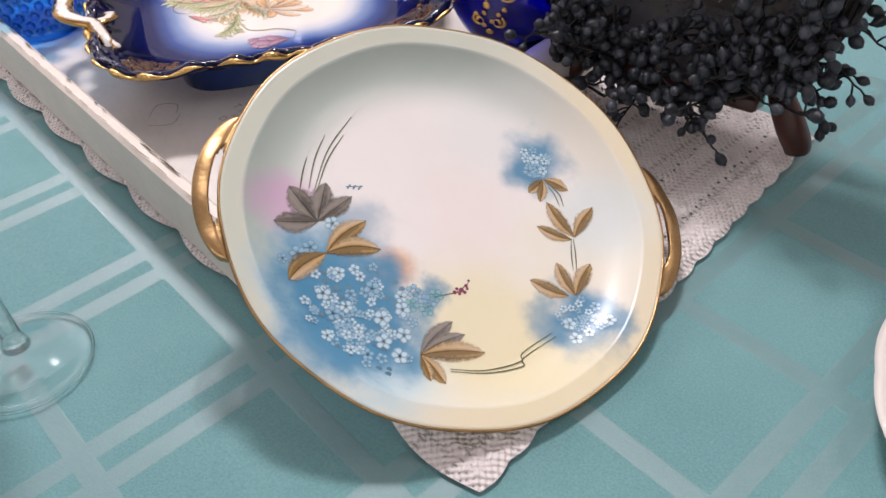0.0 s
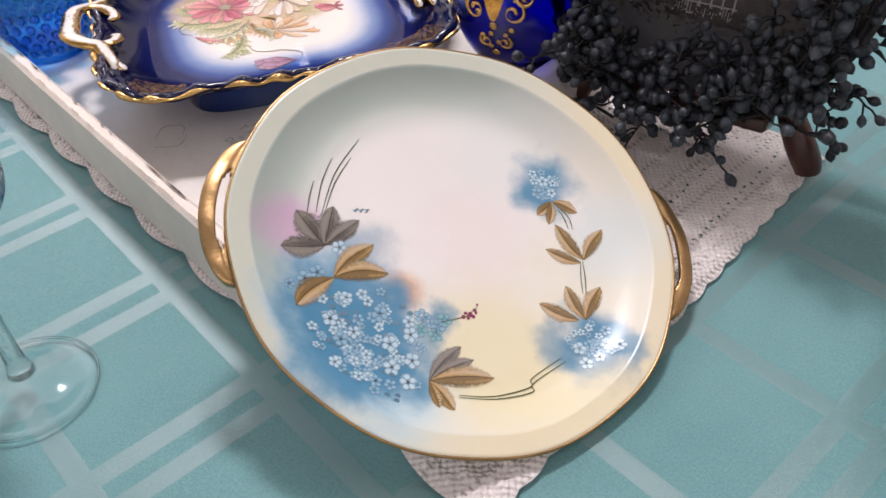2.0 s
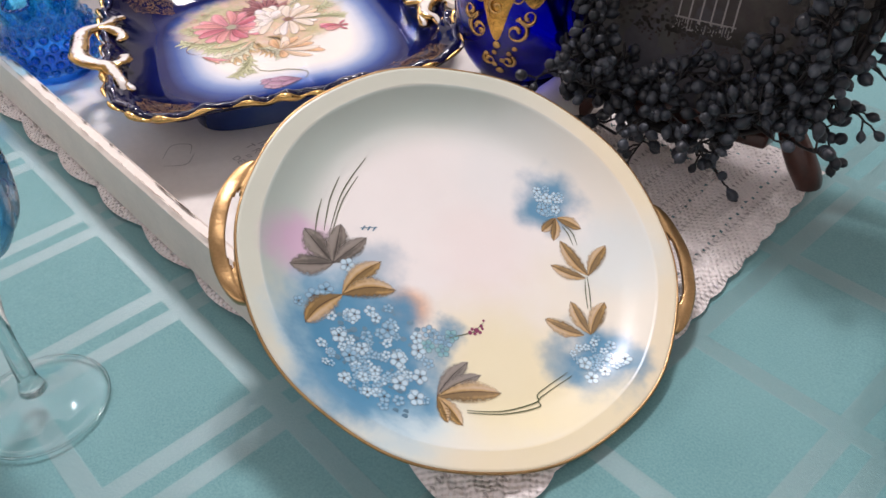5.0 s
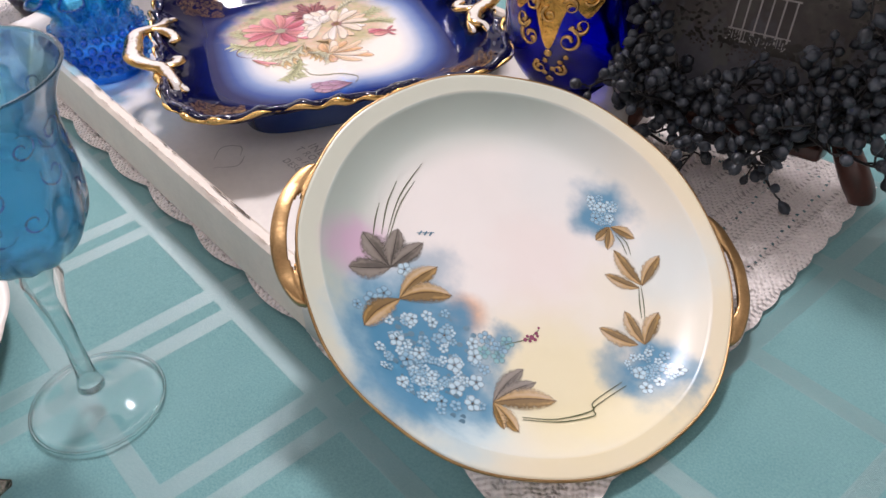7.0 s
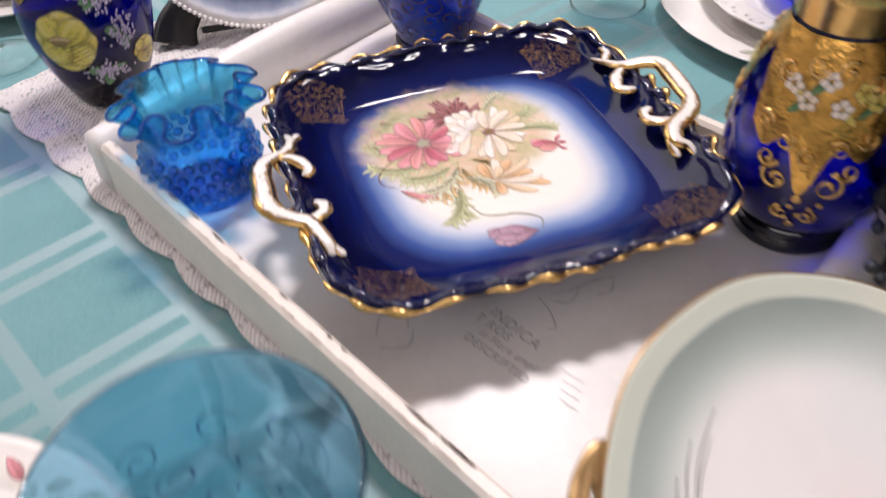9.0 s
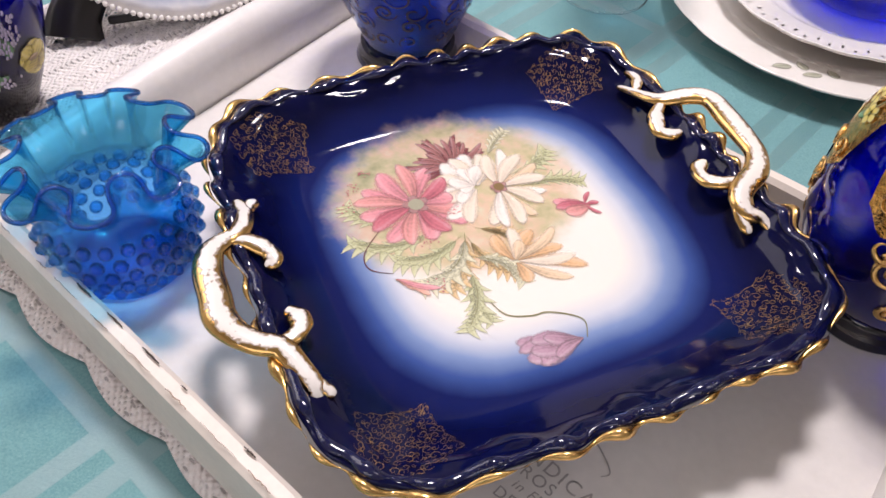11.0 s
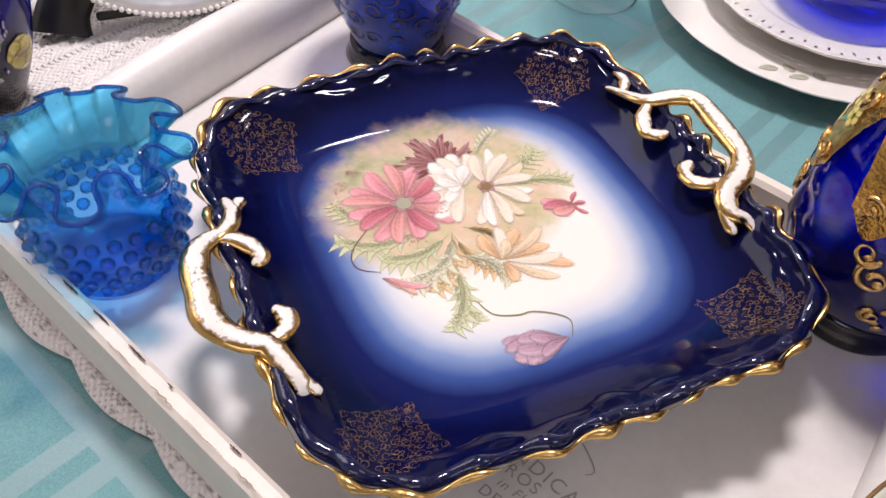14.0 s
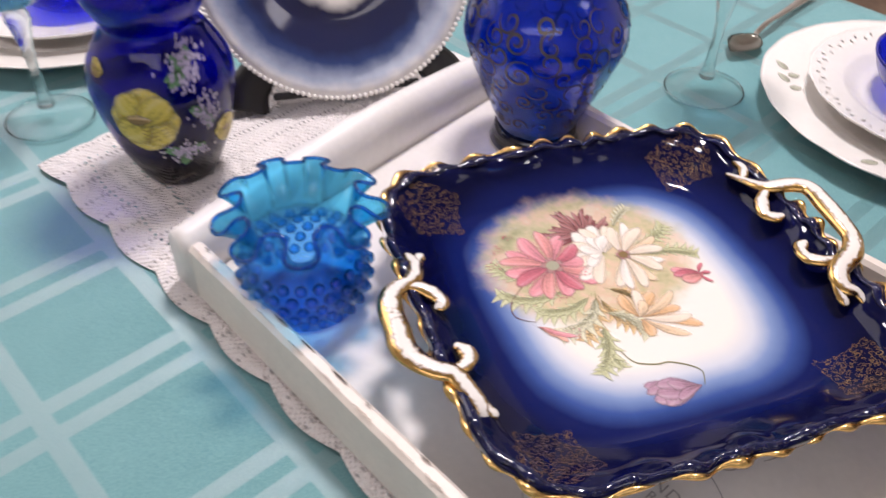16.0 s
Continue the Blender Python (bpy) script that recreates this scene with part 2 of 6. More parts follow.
def tube(path, radius, seg=8, closed=False, flat=1.0, bm=None, up=(0, 0, 1)):
    """A tube along a path; radius is a number or a function of 0..1; flat squashes it along up."""
    bm = bm or bmesh.new()
    path = [Vector(p) for p in path]
    n, up, rings = len(path), Vector(up), []
    for i, p in enumerate(path):
        d = (path[(i + 1) % n] - path[i - 1]) if closed else (path[min(i + 1, n - 1)] - path[max(i - 1, 0)])
        if d.length < 1e-9:
            d = Vector((1, 0, 0))
        d.normalize()
        side = d.cross(up)
        if side.length < 1e-4:
            side = d.cross(Vector((1, 0.3, 0)))
        side.normalize()
        top = side.cross(d)
        r = radius(i / max(n - 1, 1)) if callable(radius) else radius
        rings.append([bm.verts.new(p + r * (math.cos(a) * side + flat * math.sin(a) * top)) for a in (2 * math.pi * j / seg for j in range(seg))])
    for i in range(n if closed else n - 1):
        p, q = rings[i], rings[(i + 1) % n]
        for j in range(seg):
            k = (j + 1) % seg
            bm.faces.new((p[j], p[k], q[k], q[j]))
    if not closed:
        bm.faces.new(rings[0][::-1])
        bm.faces.new(rings[-1])
    return bm


def box(x0, x1, y0, y1, z0, z1, bevel=0.0, bm=None):
    bm = bm or bmesh.new()
    made = bmesh.ops.create_cube(bm, size=1, matrix=Matrix.LocRotScale(((x0 + x1) / 2, (y0 + y1) / 2, (z0 + z1) / 2), None, (x1 - x0, y1 - y0, z1 - z0)))
    if bevel:
        edges = {e for v in made["verts"] for e in v.link_edges}
        bmesh.ops.bevel(bm, geom=list(edges), offset=bevel, segments=3, profile=0.5, affect="EDGES")
    return bm


def strip(points, width, lift, bm=None, taper=True):
    """A painted stroke: a narrow flat ribbon over a surface; lift(x, y) gives the height."""
    bm = bm or bmesh.new()
    pts = [Vector((p[0], p[1], 0)) for p in points]
    rows = []
    for i, p in enumerate(pts):
        d = pts[min(i + 1, len(pts) - 1)] - pts[max(i - 1, 0)]
        side = Vector((-d.y, d.x, 0)).normalized()
        t = i / max(len(pts) - 1, 1)
        w = width * (0.35 + 0.65 * math.sin(math.pi * min(max(t, 0.08), 0.92))) if taper else width
        row = []
        for s in (-0.5, 0.5):
            q = p + side * w * s
            row.append(bm.verts.new((q.x, q.y, lift(q.x, q.y))))
        rows.append(row)
    for a, b in zip(rows, rows[1:]):
        bm.faces.new((a[0], a[1], b[1], b[0]))
    return bm


def leaf(base, tip, width, lift, bend=0.0, bm=None, notch=0.0, n=10, blunt=False):
    """A painted leaf or petal from base to tip, lying on the surface."""
    bm = bm or bmesh.new()
    tone = bm.verts.layers.float_color.get("tone") or bm.verts.layers.float_color.new("tone")
    b, t = Vector((base[0], base[1], 0)), Vector((tip[0], tip[1], 0))
    d = t - b
    side = Vector((-d.y, d.x, 0)).normalized()
    rows = []
    for i in range(n + 1):
        u = i / n
        c = b + d * u + side * bend * d.length * math.sin(math.pi * u)
        w = width * 0.5 * max(math.sin(math.pi * u ** 0.8) ** 0.8, 0.02) if 0 < u < 1 else width * 0.01
        if blunt == 2:
            w = width * 0.58 * max(math.sin(math.pi * u ** 1.12), 0.02) ** 0.72
        elif blunt:
            w = width * 0.5 * max(math.sin(math.pi * min(u, 0.985) ** 1.5) ** 0.55, 0.12)
        w *= 1 + notch * math.sin(u * 21)
        row = []
        for s in (-1, -0.5, 0, 0.5, 1):
            q = c + side * w * s
            v = bm.verts.new((q.x, q.y, lift(q.x, q.y)))
            v[tone] = (u, max(abs(s), (u - 0.85) * 6), 0.5 + 0.5 * s, 1.0)
            row.append(v)
        rows.append(row)
    for p, q in zip(rows, rows[1:]):
        for j in range(4):
            bm.faces.new((p[j], q[j], q[j + 1], p[j + 1]))
    bmesh.ops.recalc_face_normals(bm, faces=bm.faces)
    if bm.faces and sum(f.normal.z for f in bm.faces) < 0:
        bmesh.ops.reverse_faces(bm, faces=bm.faces)
    return bm


TRAY_FRAME = pose(0, 0, 0, 0, 0, -44.03)

# ---- setting ----
for name, dims, mat in (
        ("floor", (-2.3, 2.3, -2.0, 3.0, -0.80, -0.75), FLOORING), ("ceiling", (-2.3, 2.3, -2.0, 3.0, CEIL, CEIL + 0.1), WALLPAINT),
        ("wall_north", (-2.3, 2.3, 3.0, 3.1, -0.75, CEIL), WALLPAINT), ("wall_south", (-2.3, 2.3, -2.1, -2.0, -0.75, CEIL), WALLPAINT),
        ("wall_east", (2.3, 2.4, -2.0, 3.0, -0.75, CEIL), WALLPAINT), ("wall_west", (-2.4, -2.3, -2.0, 3.0, -0.75, CEIL), WALLPAINT)):
    tagged(part(name, box(*dims), mat, smooth=False), "plain painted " + name.split("_")[0] + " closing the room" if mat is WALLPAINT else "brown floor under the table", name.split("_")[0], kind="structure")

# frames round the unseen panels, the two added fill ones included
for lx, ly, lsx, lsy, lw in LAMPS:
    lamp = thing("ceiling_light", pose(lx, ly, CEIL), "unseen white framed light panel, inferred key or added fill", "ceiling light", "ceiling lights")
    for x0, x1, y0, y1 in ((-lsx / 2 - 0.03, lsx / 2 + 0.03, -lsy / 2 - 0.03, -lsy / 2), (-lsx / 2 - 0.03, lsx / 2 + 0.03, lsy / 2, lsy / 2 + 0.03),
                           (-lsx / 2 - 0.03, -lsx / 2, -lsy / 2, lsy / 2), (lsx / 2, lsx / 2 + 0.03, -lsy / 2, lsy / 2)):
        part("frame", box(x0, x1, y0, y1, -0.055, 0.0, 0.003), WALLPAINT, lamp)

# table under its cloth
TA0, TA1, TB0, TB1 = -1.24, 0.42, -0.02, 1.12
table = thing("table", TRAY_FRAME, "wooden table hidden under an aqua cloth", "table")
part("tabletop", box(TA0 + 0.01, TA1 - 0.01, TB0 + 0.01, TB1 - 0.01, -0.035, -0.006, 0.003), BROWN_WOOD, table)
for x in (TA0 + 0.08, TA1 - 0.08):
    for y in (TB0 + 0.08, TB1 - 0.08):
        part("leg", box(x - 0.03, x + 0.03, y - 0.03, y + 0.03, -0.75, -0.035, 0.004), BROWN_WOOD, table)


def tablecloth():
    bm = bmesh.new()
    nx, ny = 110, 84
    hang = 0.22
    grid = []
    for i in range(nx + 1):
        col = []
        for j in range(ny + 1):
            x = TA0 - hang + (TA1 - TA0 + 2 * hang) * i / nx
            y = TB0 - hang + (TB1 - TB0 + 2 * hang) * j / ny
            ox, oy = max(TA0 - x, 0, x - TA1), max(TB0 - y, 0, y - TB1)
            drop = max(ox, oy)
            z = 0.0009 * (noise.noise(Vector((x * 9, y * 9, 0))) + 0.4 * noise.noise(Vector((x * 25, y * 25, 3))) - 1.0)
            cx, cy = min(max(x, TA0), TA1), min(max(y, TB0), TB1)
            if drop > 0:
                fold = 0.02 * math.sin((cx + cy) * 40) * min(drop / 0.1, 1)
                cx += (1 if x > TA1 else -1 if x < TA0 else 0) * (0.012 + fold) if ox >= oy else 0
                cy += (1 if y > TB1 else -1 if y < TB0 else 0) * (0.012 + fold) if oy >= ox else 0
                z -= drop
            col.append(bm.verts.new((cx, cy, z)))
        grid.append(col)
    for i in range(nx):
        for j in range(ny):
            bm.faces.new((grid[i][j], grid[i + 1][j], grid[i + 1][j + 1], grid[i][j + 1]))
    ob = part("tablecloth", bm, CLOTH)
    ob.matrix_world = TRAY_FRAME
    tagged(ob, "aqua damask tablecloth with woven satin plaid bands", "tablecloth")


tablecloth()

# ---- runner and tray ----


def runner():
    """A crocheted cotton runner: scalloped edge, raised rows of shell stitches and open holes."""
    fl, fr, bl = Vector((0.199, 0.376)), Vector((0.409, 0.648)), Vector((-0.374, 0.901))
    U, V = fr - fl, bl - fl
    bm = bmesh.new()
    nu, nv = 200, 450
    lu, lv = U.length, V.length
    grid = []
    for i in range(nu + 1):
        col = []
        for j in range(nv + 1):
            u, v = i / nu * lu, j / nv * lv
            su = 0.006 * abs(math.sin(math.pi * v / 0.062)) - 0.003
            sv = 0.002 * abs(math.sin(math.pi * u / 0.021)) - 0.001
            ku, kv = 1 + 2 * su / lu, 1 + 2 * sv / lv
            x, y = (u - lu / 2) * ku, (v - lv / 2) * kv
            edge = min(u, lu - u, v, lv - v)
            row = 0.0012 * math.sin(2 * math.pi * edge / 0.012)
            pop = 0.0013 * max(0, math.sin(2 * math.pi * u / 0.0105 + (j // 6 % 2) * 3.14) * math.sin(2 * math.pi * v / 0.0105)) if (edge // 0.024) % 2 < 1 else 0
            z = 0.0032 + row * 0.6 + pop * 1.4 + 0.0006 * noise.noise(Vector((u * 60, v * 60, 0)))
            if edge < 0.006:
                z = 0.0012 + edge * 0.35
            z += 0.004 * max(0, noise.noise(Vector((u * 7, v * 7, 5)))) * (1 if edge < 0.03 else 0)
            p = fl + U.normalized() * (x + lu / 2) + V.normalized() * (y + lv / 2)
            col.append(bm.verts.new((p.x, p.y, z)))
        grid.append(col)
    run = thing("crochet_runner", Matrix(), "cream crocheted cotton runner with scalloped edges", "runner")
    for name, inside in (("centre_panel", True), ("scalloped_border", False)):
        sheet = bmesh.new()
        made = {}

        def vert(a, b):
            if (a, b) not in made:
                made[a, b] = sheet.verts.new(grid[a][b].co)
            return made[a, b]
        for i in range(nu):
            for j in range(nv):
                u, v = (i + 0.5) / nu * lu, (j + 0.5) / nv * lv
                edge = min(u, lu - u, v, lv - v)
                if (edge > 0.0265) != inside or (0.0505 < edge < 0.0525 and (i + j) % 4 < 1) or (0.0225 < edge < 0.0245 and (i + j) % 4 < 1):
                    continue
                sheet.faces.new((vert(i, j), vert(i + 1, j), vert(i + 1, j + 1), vert(i, j + 1)))
        part(name, sheet, CROCHET, run)
    bm.free()


runner()

TR_A0, TR_A1, TR_B0, TR_B1 = -0.696, -0.290, 0.403, 0.703
FLOOR_Z = 0.019
tray = thing("serving_tray", TRAY_FRAME, "white painted wooden tray with chipped rims and faded printing", "tray")
part("floor_board", box(TR_A0, TR_A1, TR_B0 + 0.004, TR_B1 - 0.004, 0.0065, FLOOR_Z, 0.001), WHITE_WOOD, tray)


def rail(y0, y1):
    bm = bmesh.new()
    n = 40
    rows = []
    for i in range(n + 1):
        x = TR_A0 + (TR_A1 - TR_A0) * i / n
        top = 0.0455 + 0.0008 * noise.noise(Vector((x * 30, y0 * 9, 1)))
        sec = [(y0, 0.006), (y0, top - 0.0025), (y0 + 0.0025, top), (y1 - 0.0025, top), (y1, top - 0.0025), (y1, 0.006)]
        rows.append([bm.verts.new((x, y, z)) for y, z in sec])
    for p, q in zip(rows, rows[1:]):
        for j in range(6):
            bm.faces.new((p[j], q[j], q[(j + 1) % 6], p[(j + 1) % 6]))
    bm.faces.new(rows[0])
    bm.faces.new(rows[-1][::-1])
    bmesh.ops.recalc_face_normals(bm, faces=bm.faces)
    return bm


part("side_rail", rail(TR_B0, TR_B0 + 0.010), RIM_WOOD, tray, smooth=False)
part("side_rail", rail(TR_B1 - 0.010, TR_B1), RIM_WOOD, tray, smooth=False)


def end_panel(a, sign, low, high, sharp):
    """An end board with a broad rolled top, a little higher in the middle."""
    bm = bmesh.new()
    n = 48
    rows = []
    for i in range(n + 1):
        s = i / n
        y = TR_B0 - 0.001 + (TR_B1 - TR_B0 + 0.002) * s
        h = low + (high - low) * (max(math.sin(math.pi * s), 0.0) if sharp < 2 else math.exp(-((y - 0.490) / 0.045) ** 2))
        sec = [(0.0, 0.0065), (0.0, h - 0.018), (0.001, h - 0.010), (0.004, h - 0.0045), (0.009, h - 0.001), (0.014, h), (0.019, h - 0.002), (0.023, h - 0.007), (0.025, h - 0.014), (0.024, 0.0065)]
        rows.append([bm.verts.new((a + sign * x, y, max(z, 0.0065))) for x, z in sec])
    m = len(rows[0])
    for p, q in zip(rows, rows[1:]):
        for j in range(m):
            bm.faces.new((p[j], q[j], q[(j + 1) % m], p[(j + 1) % m]))
    bm.faces.new(rows[0])
    bm.faces.new(rows[-1][::-1])
    bmesh.ops.recalc_face_normals(bm, faces=bm.faces)
    return bm


part("end_panel", end_panel(TR_A0, -1, 0.049, 0.058, 1.0), WHITE_WOOD, tray)
part("end_panel", end_panel(TR_A1 - 0.004, 1, 0.046, 0.056, 4.0), WHITE_WOOD, tray)
for piece in tray.children:
    for v in piece.data.vertices:
        v.co.x -= 0.11 * (v.co.y - TR_B0)

# ---- round cake plate ----
PN = Vector((0.3132, -0.3282, 0.90)).normalized()
PX = Vector((0.9539, 0.177, -0.2425))
PX = (PX - PN * PX.dot(PN)).normalized()
PY = PN.cross(PX)
PLATE_M = Matrix((PX, PY, PN)).transposed().to_4x4()
PLATE_M = PLATE_M @ Matrix.Scale(0.9860, 4)
PLATE_M.translation = (0.1846, 0.5043, 0.0565)
PAINT_X, PAINT_Y = 0.0013, 0.0038


def plate_depth(r):
    """Height of the plate's face below its rim, by the distance from the middle."""
    if r < 0.076:
        return -0.0155 + 0.0010 * (r / 0.076) ** 3
    if r < 0.1035:
        t = (r - 0.076) / 0.0275
        return -0.0145 + 0.0130 * (0.18 * t + 0.82 * t ** 2.1)
    return -0.0015 + 0.0015 * (r - 0.1035) / 0.0108


def plate_lift(x, y):
    r = math.hypot(x, y)
    return plate_depth(r) + 0.00007 + 0.00016 * min(max((r - 0.066) / 0.01, 0.0), 1.0)


def plate_material():
    k = Nodes("painted_porcelain")
    base = k.ramp(k.noise(14, 3), [(0.3, (0.84, 0.81, 0.78)), (0.7, (0.88, 0.85, 0.82))])
    sep = k.n("ShaderNodeSeparateXYZ")
    k.link(k.coords(), sep.inputs[0])
    warp = k.n("ShaderNodeTexNoise")
    warp.inputs["Scale"].default_value, warp.inputs["Detail"].default_value = 55, 5
    k.link(k.coords(), warp.inputs["Vector"])
    wr = k.math("SUBTRACT", warp.outputs[0], 0.5)
    col = base

    def wash(col, x, y, r, colour, amount, ragged=0.02, stretch=1.0):
        dx, dy = k.math("SUBTRACT", sep.outputs[0], x + PAINT_X), k.math("MULTIPLY", k.math("SUBTRACT", sep.outputs[1], y + PAINT_Y), stretch)
        d = k.math("SQRT", k.math("ADD", k.math("MULTIPLY", dx, dx), k.math("MULTIPLY", dy, dy)))
        d = k.math("ADD", d, k.math("MULTIPLY", wr, ragged))
        f = k.math("MULTIPLY", k.math("SUBTRACT", 1.0, k.smooth(d, r * 0.25, r)), amount)
        return k.mix(f, col, colour)

    rad = k.math("SQRT", k.math("ADD", k.math("MULTIPLY", sep.outputs[0], sep.outputs[0]), k.math("MULTIPLY", sep.outputs[1], sep.outputs[1])))
    edge = k.smooth(rad, 0.060, 0.112)
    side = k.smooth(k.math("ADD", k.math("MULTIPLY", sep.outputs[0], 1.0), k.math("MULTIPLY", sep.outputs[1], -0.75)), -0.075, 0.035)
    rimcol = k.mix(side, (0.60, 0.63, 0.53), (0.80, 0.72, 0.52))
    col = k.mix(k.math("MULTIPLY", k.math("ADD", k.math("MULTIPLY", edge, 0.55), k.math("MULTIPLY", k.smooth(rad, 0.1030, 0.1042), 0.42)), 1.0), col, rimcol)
    # green wash inside the rim; upper left darkened in colour for its shade
    green_shade = k.math("MULTIPLY", k.smooth(rad, 0.066, 0.094), k.math("SUBTRACT", 1.0, k.smooth(rad, 0.1028, 0.1040)))
    col = k.mix(k.math("MULTIPLY", green_shade, k.math("SUBTRACT", 0.85, k.math("MULTIPLY", side, 0.70))), col, (0.50, 0.60, 0.55))
    col = wash(col, 0.015, -0.066, 0.060, (0.83, 0.75, 0.44), 0.75)
    col = wash(col, 0.055, -0.075, 0.045, (0.84, 0.76, 0.50), 0.55)
    col = wash(col, 0.060, -0.018, 0.045, (0.84, 0.79, 0.58), 0.45)
    col = wash(col, 0.030, 0.060, 0.050, (0.74, 0.79, 0.78), 0.4)
    col = wash(col, 0.010, 0.0, 0.04, (0.86, 0.74, 0.70), 0.4)
    col = wash(col, 0.085, 0.005, 0.038, (0.66, 0.76, 0.78), 0.6)
    col = wash(col, -0.040, -0.088, 0.05, (0.58, 0.74, 0.78), 0.55)
    col = wash(col, -0.085, -0.004, 0.024, (0.68, 0.42, 0.62), 0.75)
    col = wash(col, -0.030, -0.034, 0.015, (0.86, 0.46, 0.22), 0.9, 0.008)
    for x, y, r, amt in ((-0.060, -0.062, 0.046, 0.8), (-0.066, -0.026, 0.030, 0.6), (-0.040, -0.085, 0.034, 0.6), (-0.078, -0.045, 0.030, 0.6)):
        col = wash(col, x, y, r, (0.42, 0.63, 0.74), amt, 0.030)
    for x, y, r, amt in ((-0.052, -0.056, 0.044, 0.85), (-0.045, -0.064, 0.040, 0.8)):
        col = wash(col, x, y, r, (0.11, 0.29, 0.44), amt, 0.036)
    for x, y, r, amt in ((-0.050, -0.012, 0.024, 0.5), (-0.055, -0.050, 0.040, 0.9), (-0.066, -0.040, 0.036, 0.85), (-0.048, -0.068, 0.038, 0.9),
                         (-0.062, -0.076, 0.034, 0.7), (-0.034, -0.066, 0.030, 0.9), (-0.012, -0.049, 0.014, 0.85),
                         (0.050, 0.037, 0.026, 0.95), (0.066, -0.055, 0.028, 0.95), (0.048, -0.057, 0.016, 0.5), (0.082, -0.056, 0.016, 0.6)):
        col = wash(col, x, y, r, (0.09, 0.27, 0.43), amt, 0.030)
    k.set(Base_Color=col, Roughness=0.26, Specular_IOR_Level=0.32)
    k.bump(k.noise(60, 2), 0.04, 0.001)
    return k.m


cake_plate = thing("cake_plate", PLATE_M, "hand painted porcelain cake plate with gold handles, leaning on the tray", "plate")


def plate_body():
    rs = [0.0001 + 0.076 * i / 14 for i in range(15)] + [0.076 + 0.0275 * i / 20 for i in range(1, 21)] + [0.1041, 0.107, 0.110, 0.112, 0.1135]
    prof = [(0.0, plate_depth(0))] + [(r, plate_depth(r)) for r in rs] + [(0.1143, -0.001)]
    prof += [(0.1128, -0.0030), (0.101, -0.0055), (0.090, -0.0125), (0.077, -0.0180), (0.060, -0.0190), (0.058, -0.0210), (0.055, -0.0210), (0.053, -0.0190), (0.0, -0.0185)]
    return lathe(prof, 144, lambda a, i: (1 + 0.004 * math.cos(10 * a) * min(i / 36, 1), 0))


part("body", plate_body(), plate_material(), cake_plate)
part("gold_rim", tube([((0.1142 * (1 + 0.004 * math.cos(10 * a))) * math.cos(a), (0.1142 * (1 + 0.004 * math.cos(10 * a))) * math.sin(a), -0.0008) for a in (2 * math.pi * i / 144 for i in range(144))], 0.0008, 6, True), DARK_GOLD, cake_plate, "thin gold edge line")


def plate_handle(side):
    """A flat gold ear on the rim, pierced by one narrow slot, with a rounded outer bar."""
    bm = bmesh.new()
    n, m = 48, 14
    grid = []
    for i in range(n + 1):
        t = i / n
        a = side + (t - 0.5) * 0.70
        reach = 0.0008 + 0.0127 * max(math.sin(math.pi * t), 0.0) ** 0.5
        col = []
        for j in range(m + 1):
            v = j / m
            r = 0.1134 + reach * v
            slot = math.sin(math.pi * min(max((t - 0.2) / 0.6, 0), 1))
            z = -0.0018 - 0.0012 * v + 0.0017 * math.sqrt(max(1 - ((v - 0.66) / 0.36) ** 2, 0)) * (0.4 + 0.6 * slot)
            col.append(bm.verts.new((r * math.cos(a), r * math.sin(a), z + 0.0002 * math.sin(23 * t))))
        grid.append(col)
    for i in range(n):
        t = (i + 0.5) / n
        half = 0.19 * max(1 - ((t - 0.5) / 0.27) ** 2, 0) ** 0.5
        for j in range(m):
            v = (j + 0.5) / m
            if abs(v - 0.27) > half:
                bm.faces.new((grid[i][j], grid[i + 1][j], grid[i + 1][j + 1], grid[i][j + 1]))
    loose = [v for v in bm.verts if not v.link_faces]
    bmesh.ops.delete(bm, geom=loose, context="VERTS")
    bmesh.ops.recalc_face_normals(bm, faces=bm.faces)
    under = bmesh.ops.extrude_face_region(bm, geom=bm.faces[:])
    for v in under["geom"]:
        if isinstance(v, bmesh.types.BMVert):
            v.co.z -= 0.0024
    bmesh.ops.recalc_face_normals(bm, faces=bm.faces)
    return bm


for side in (0, math.pi):
    part("handle", plate_handle(side), DARK_GOLD, cake_plate, "pierced gold handle")

# ---- square dish ----
DISH_M = pose(0.032, 0.761, 0, 0, 0, 22.0)
DISH_X, DISH_Y = -0.003, -0.005
DISH_Z, DISH_RIM = 0.0455, 0.0655


def squircle(a, hx, hy, p):
    c, s = abs(math.cos(a)), abs(math.sin(a))
    return 1.0 / ((c / hx) ** p + (s / hy) ** p) ** (1 / p)


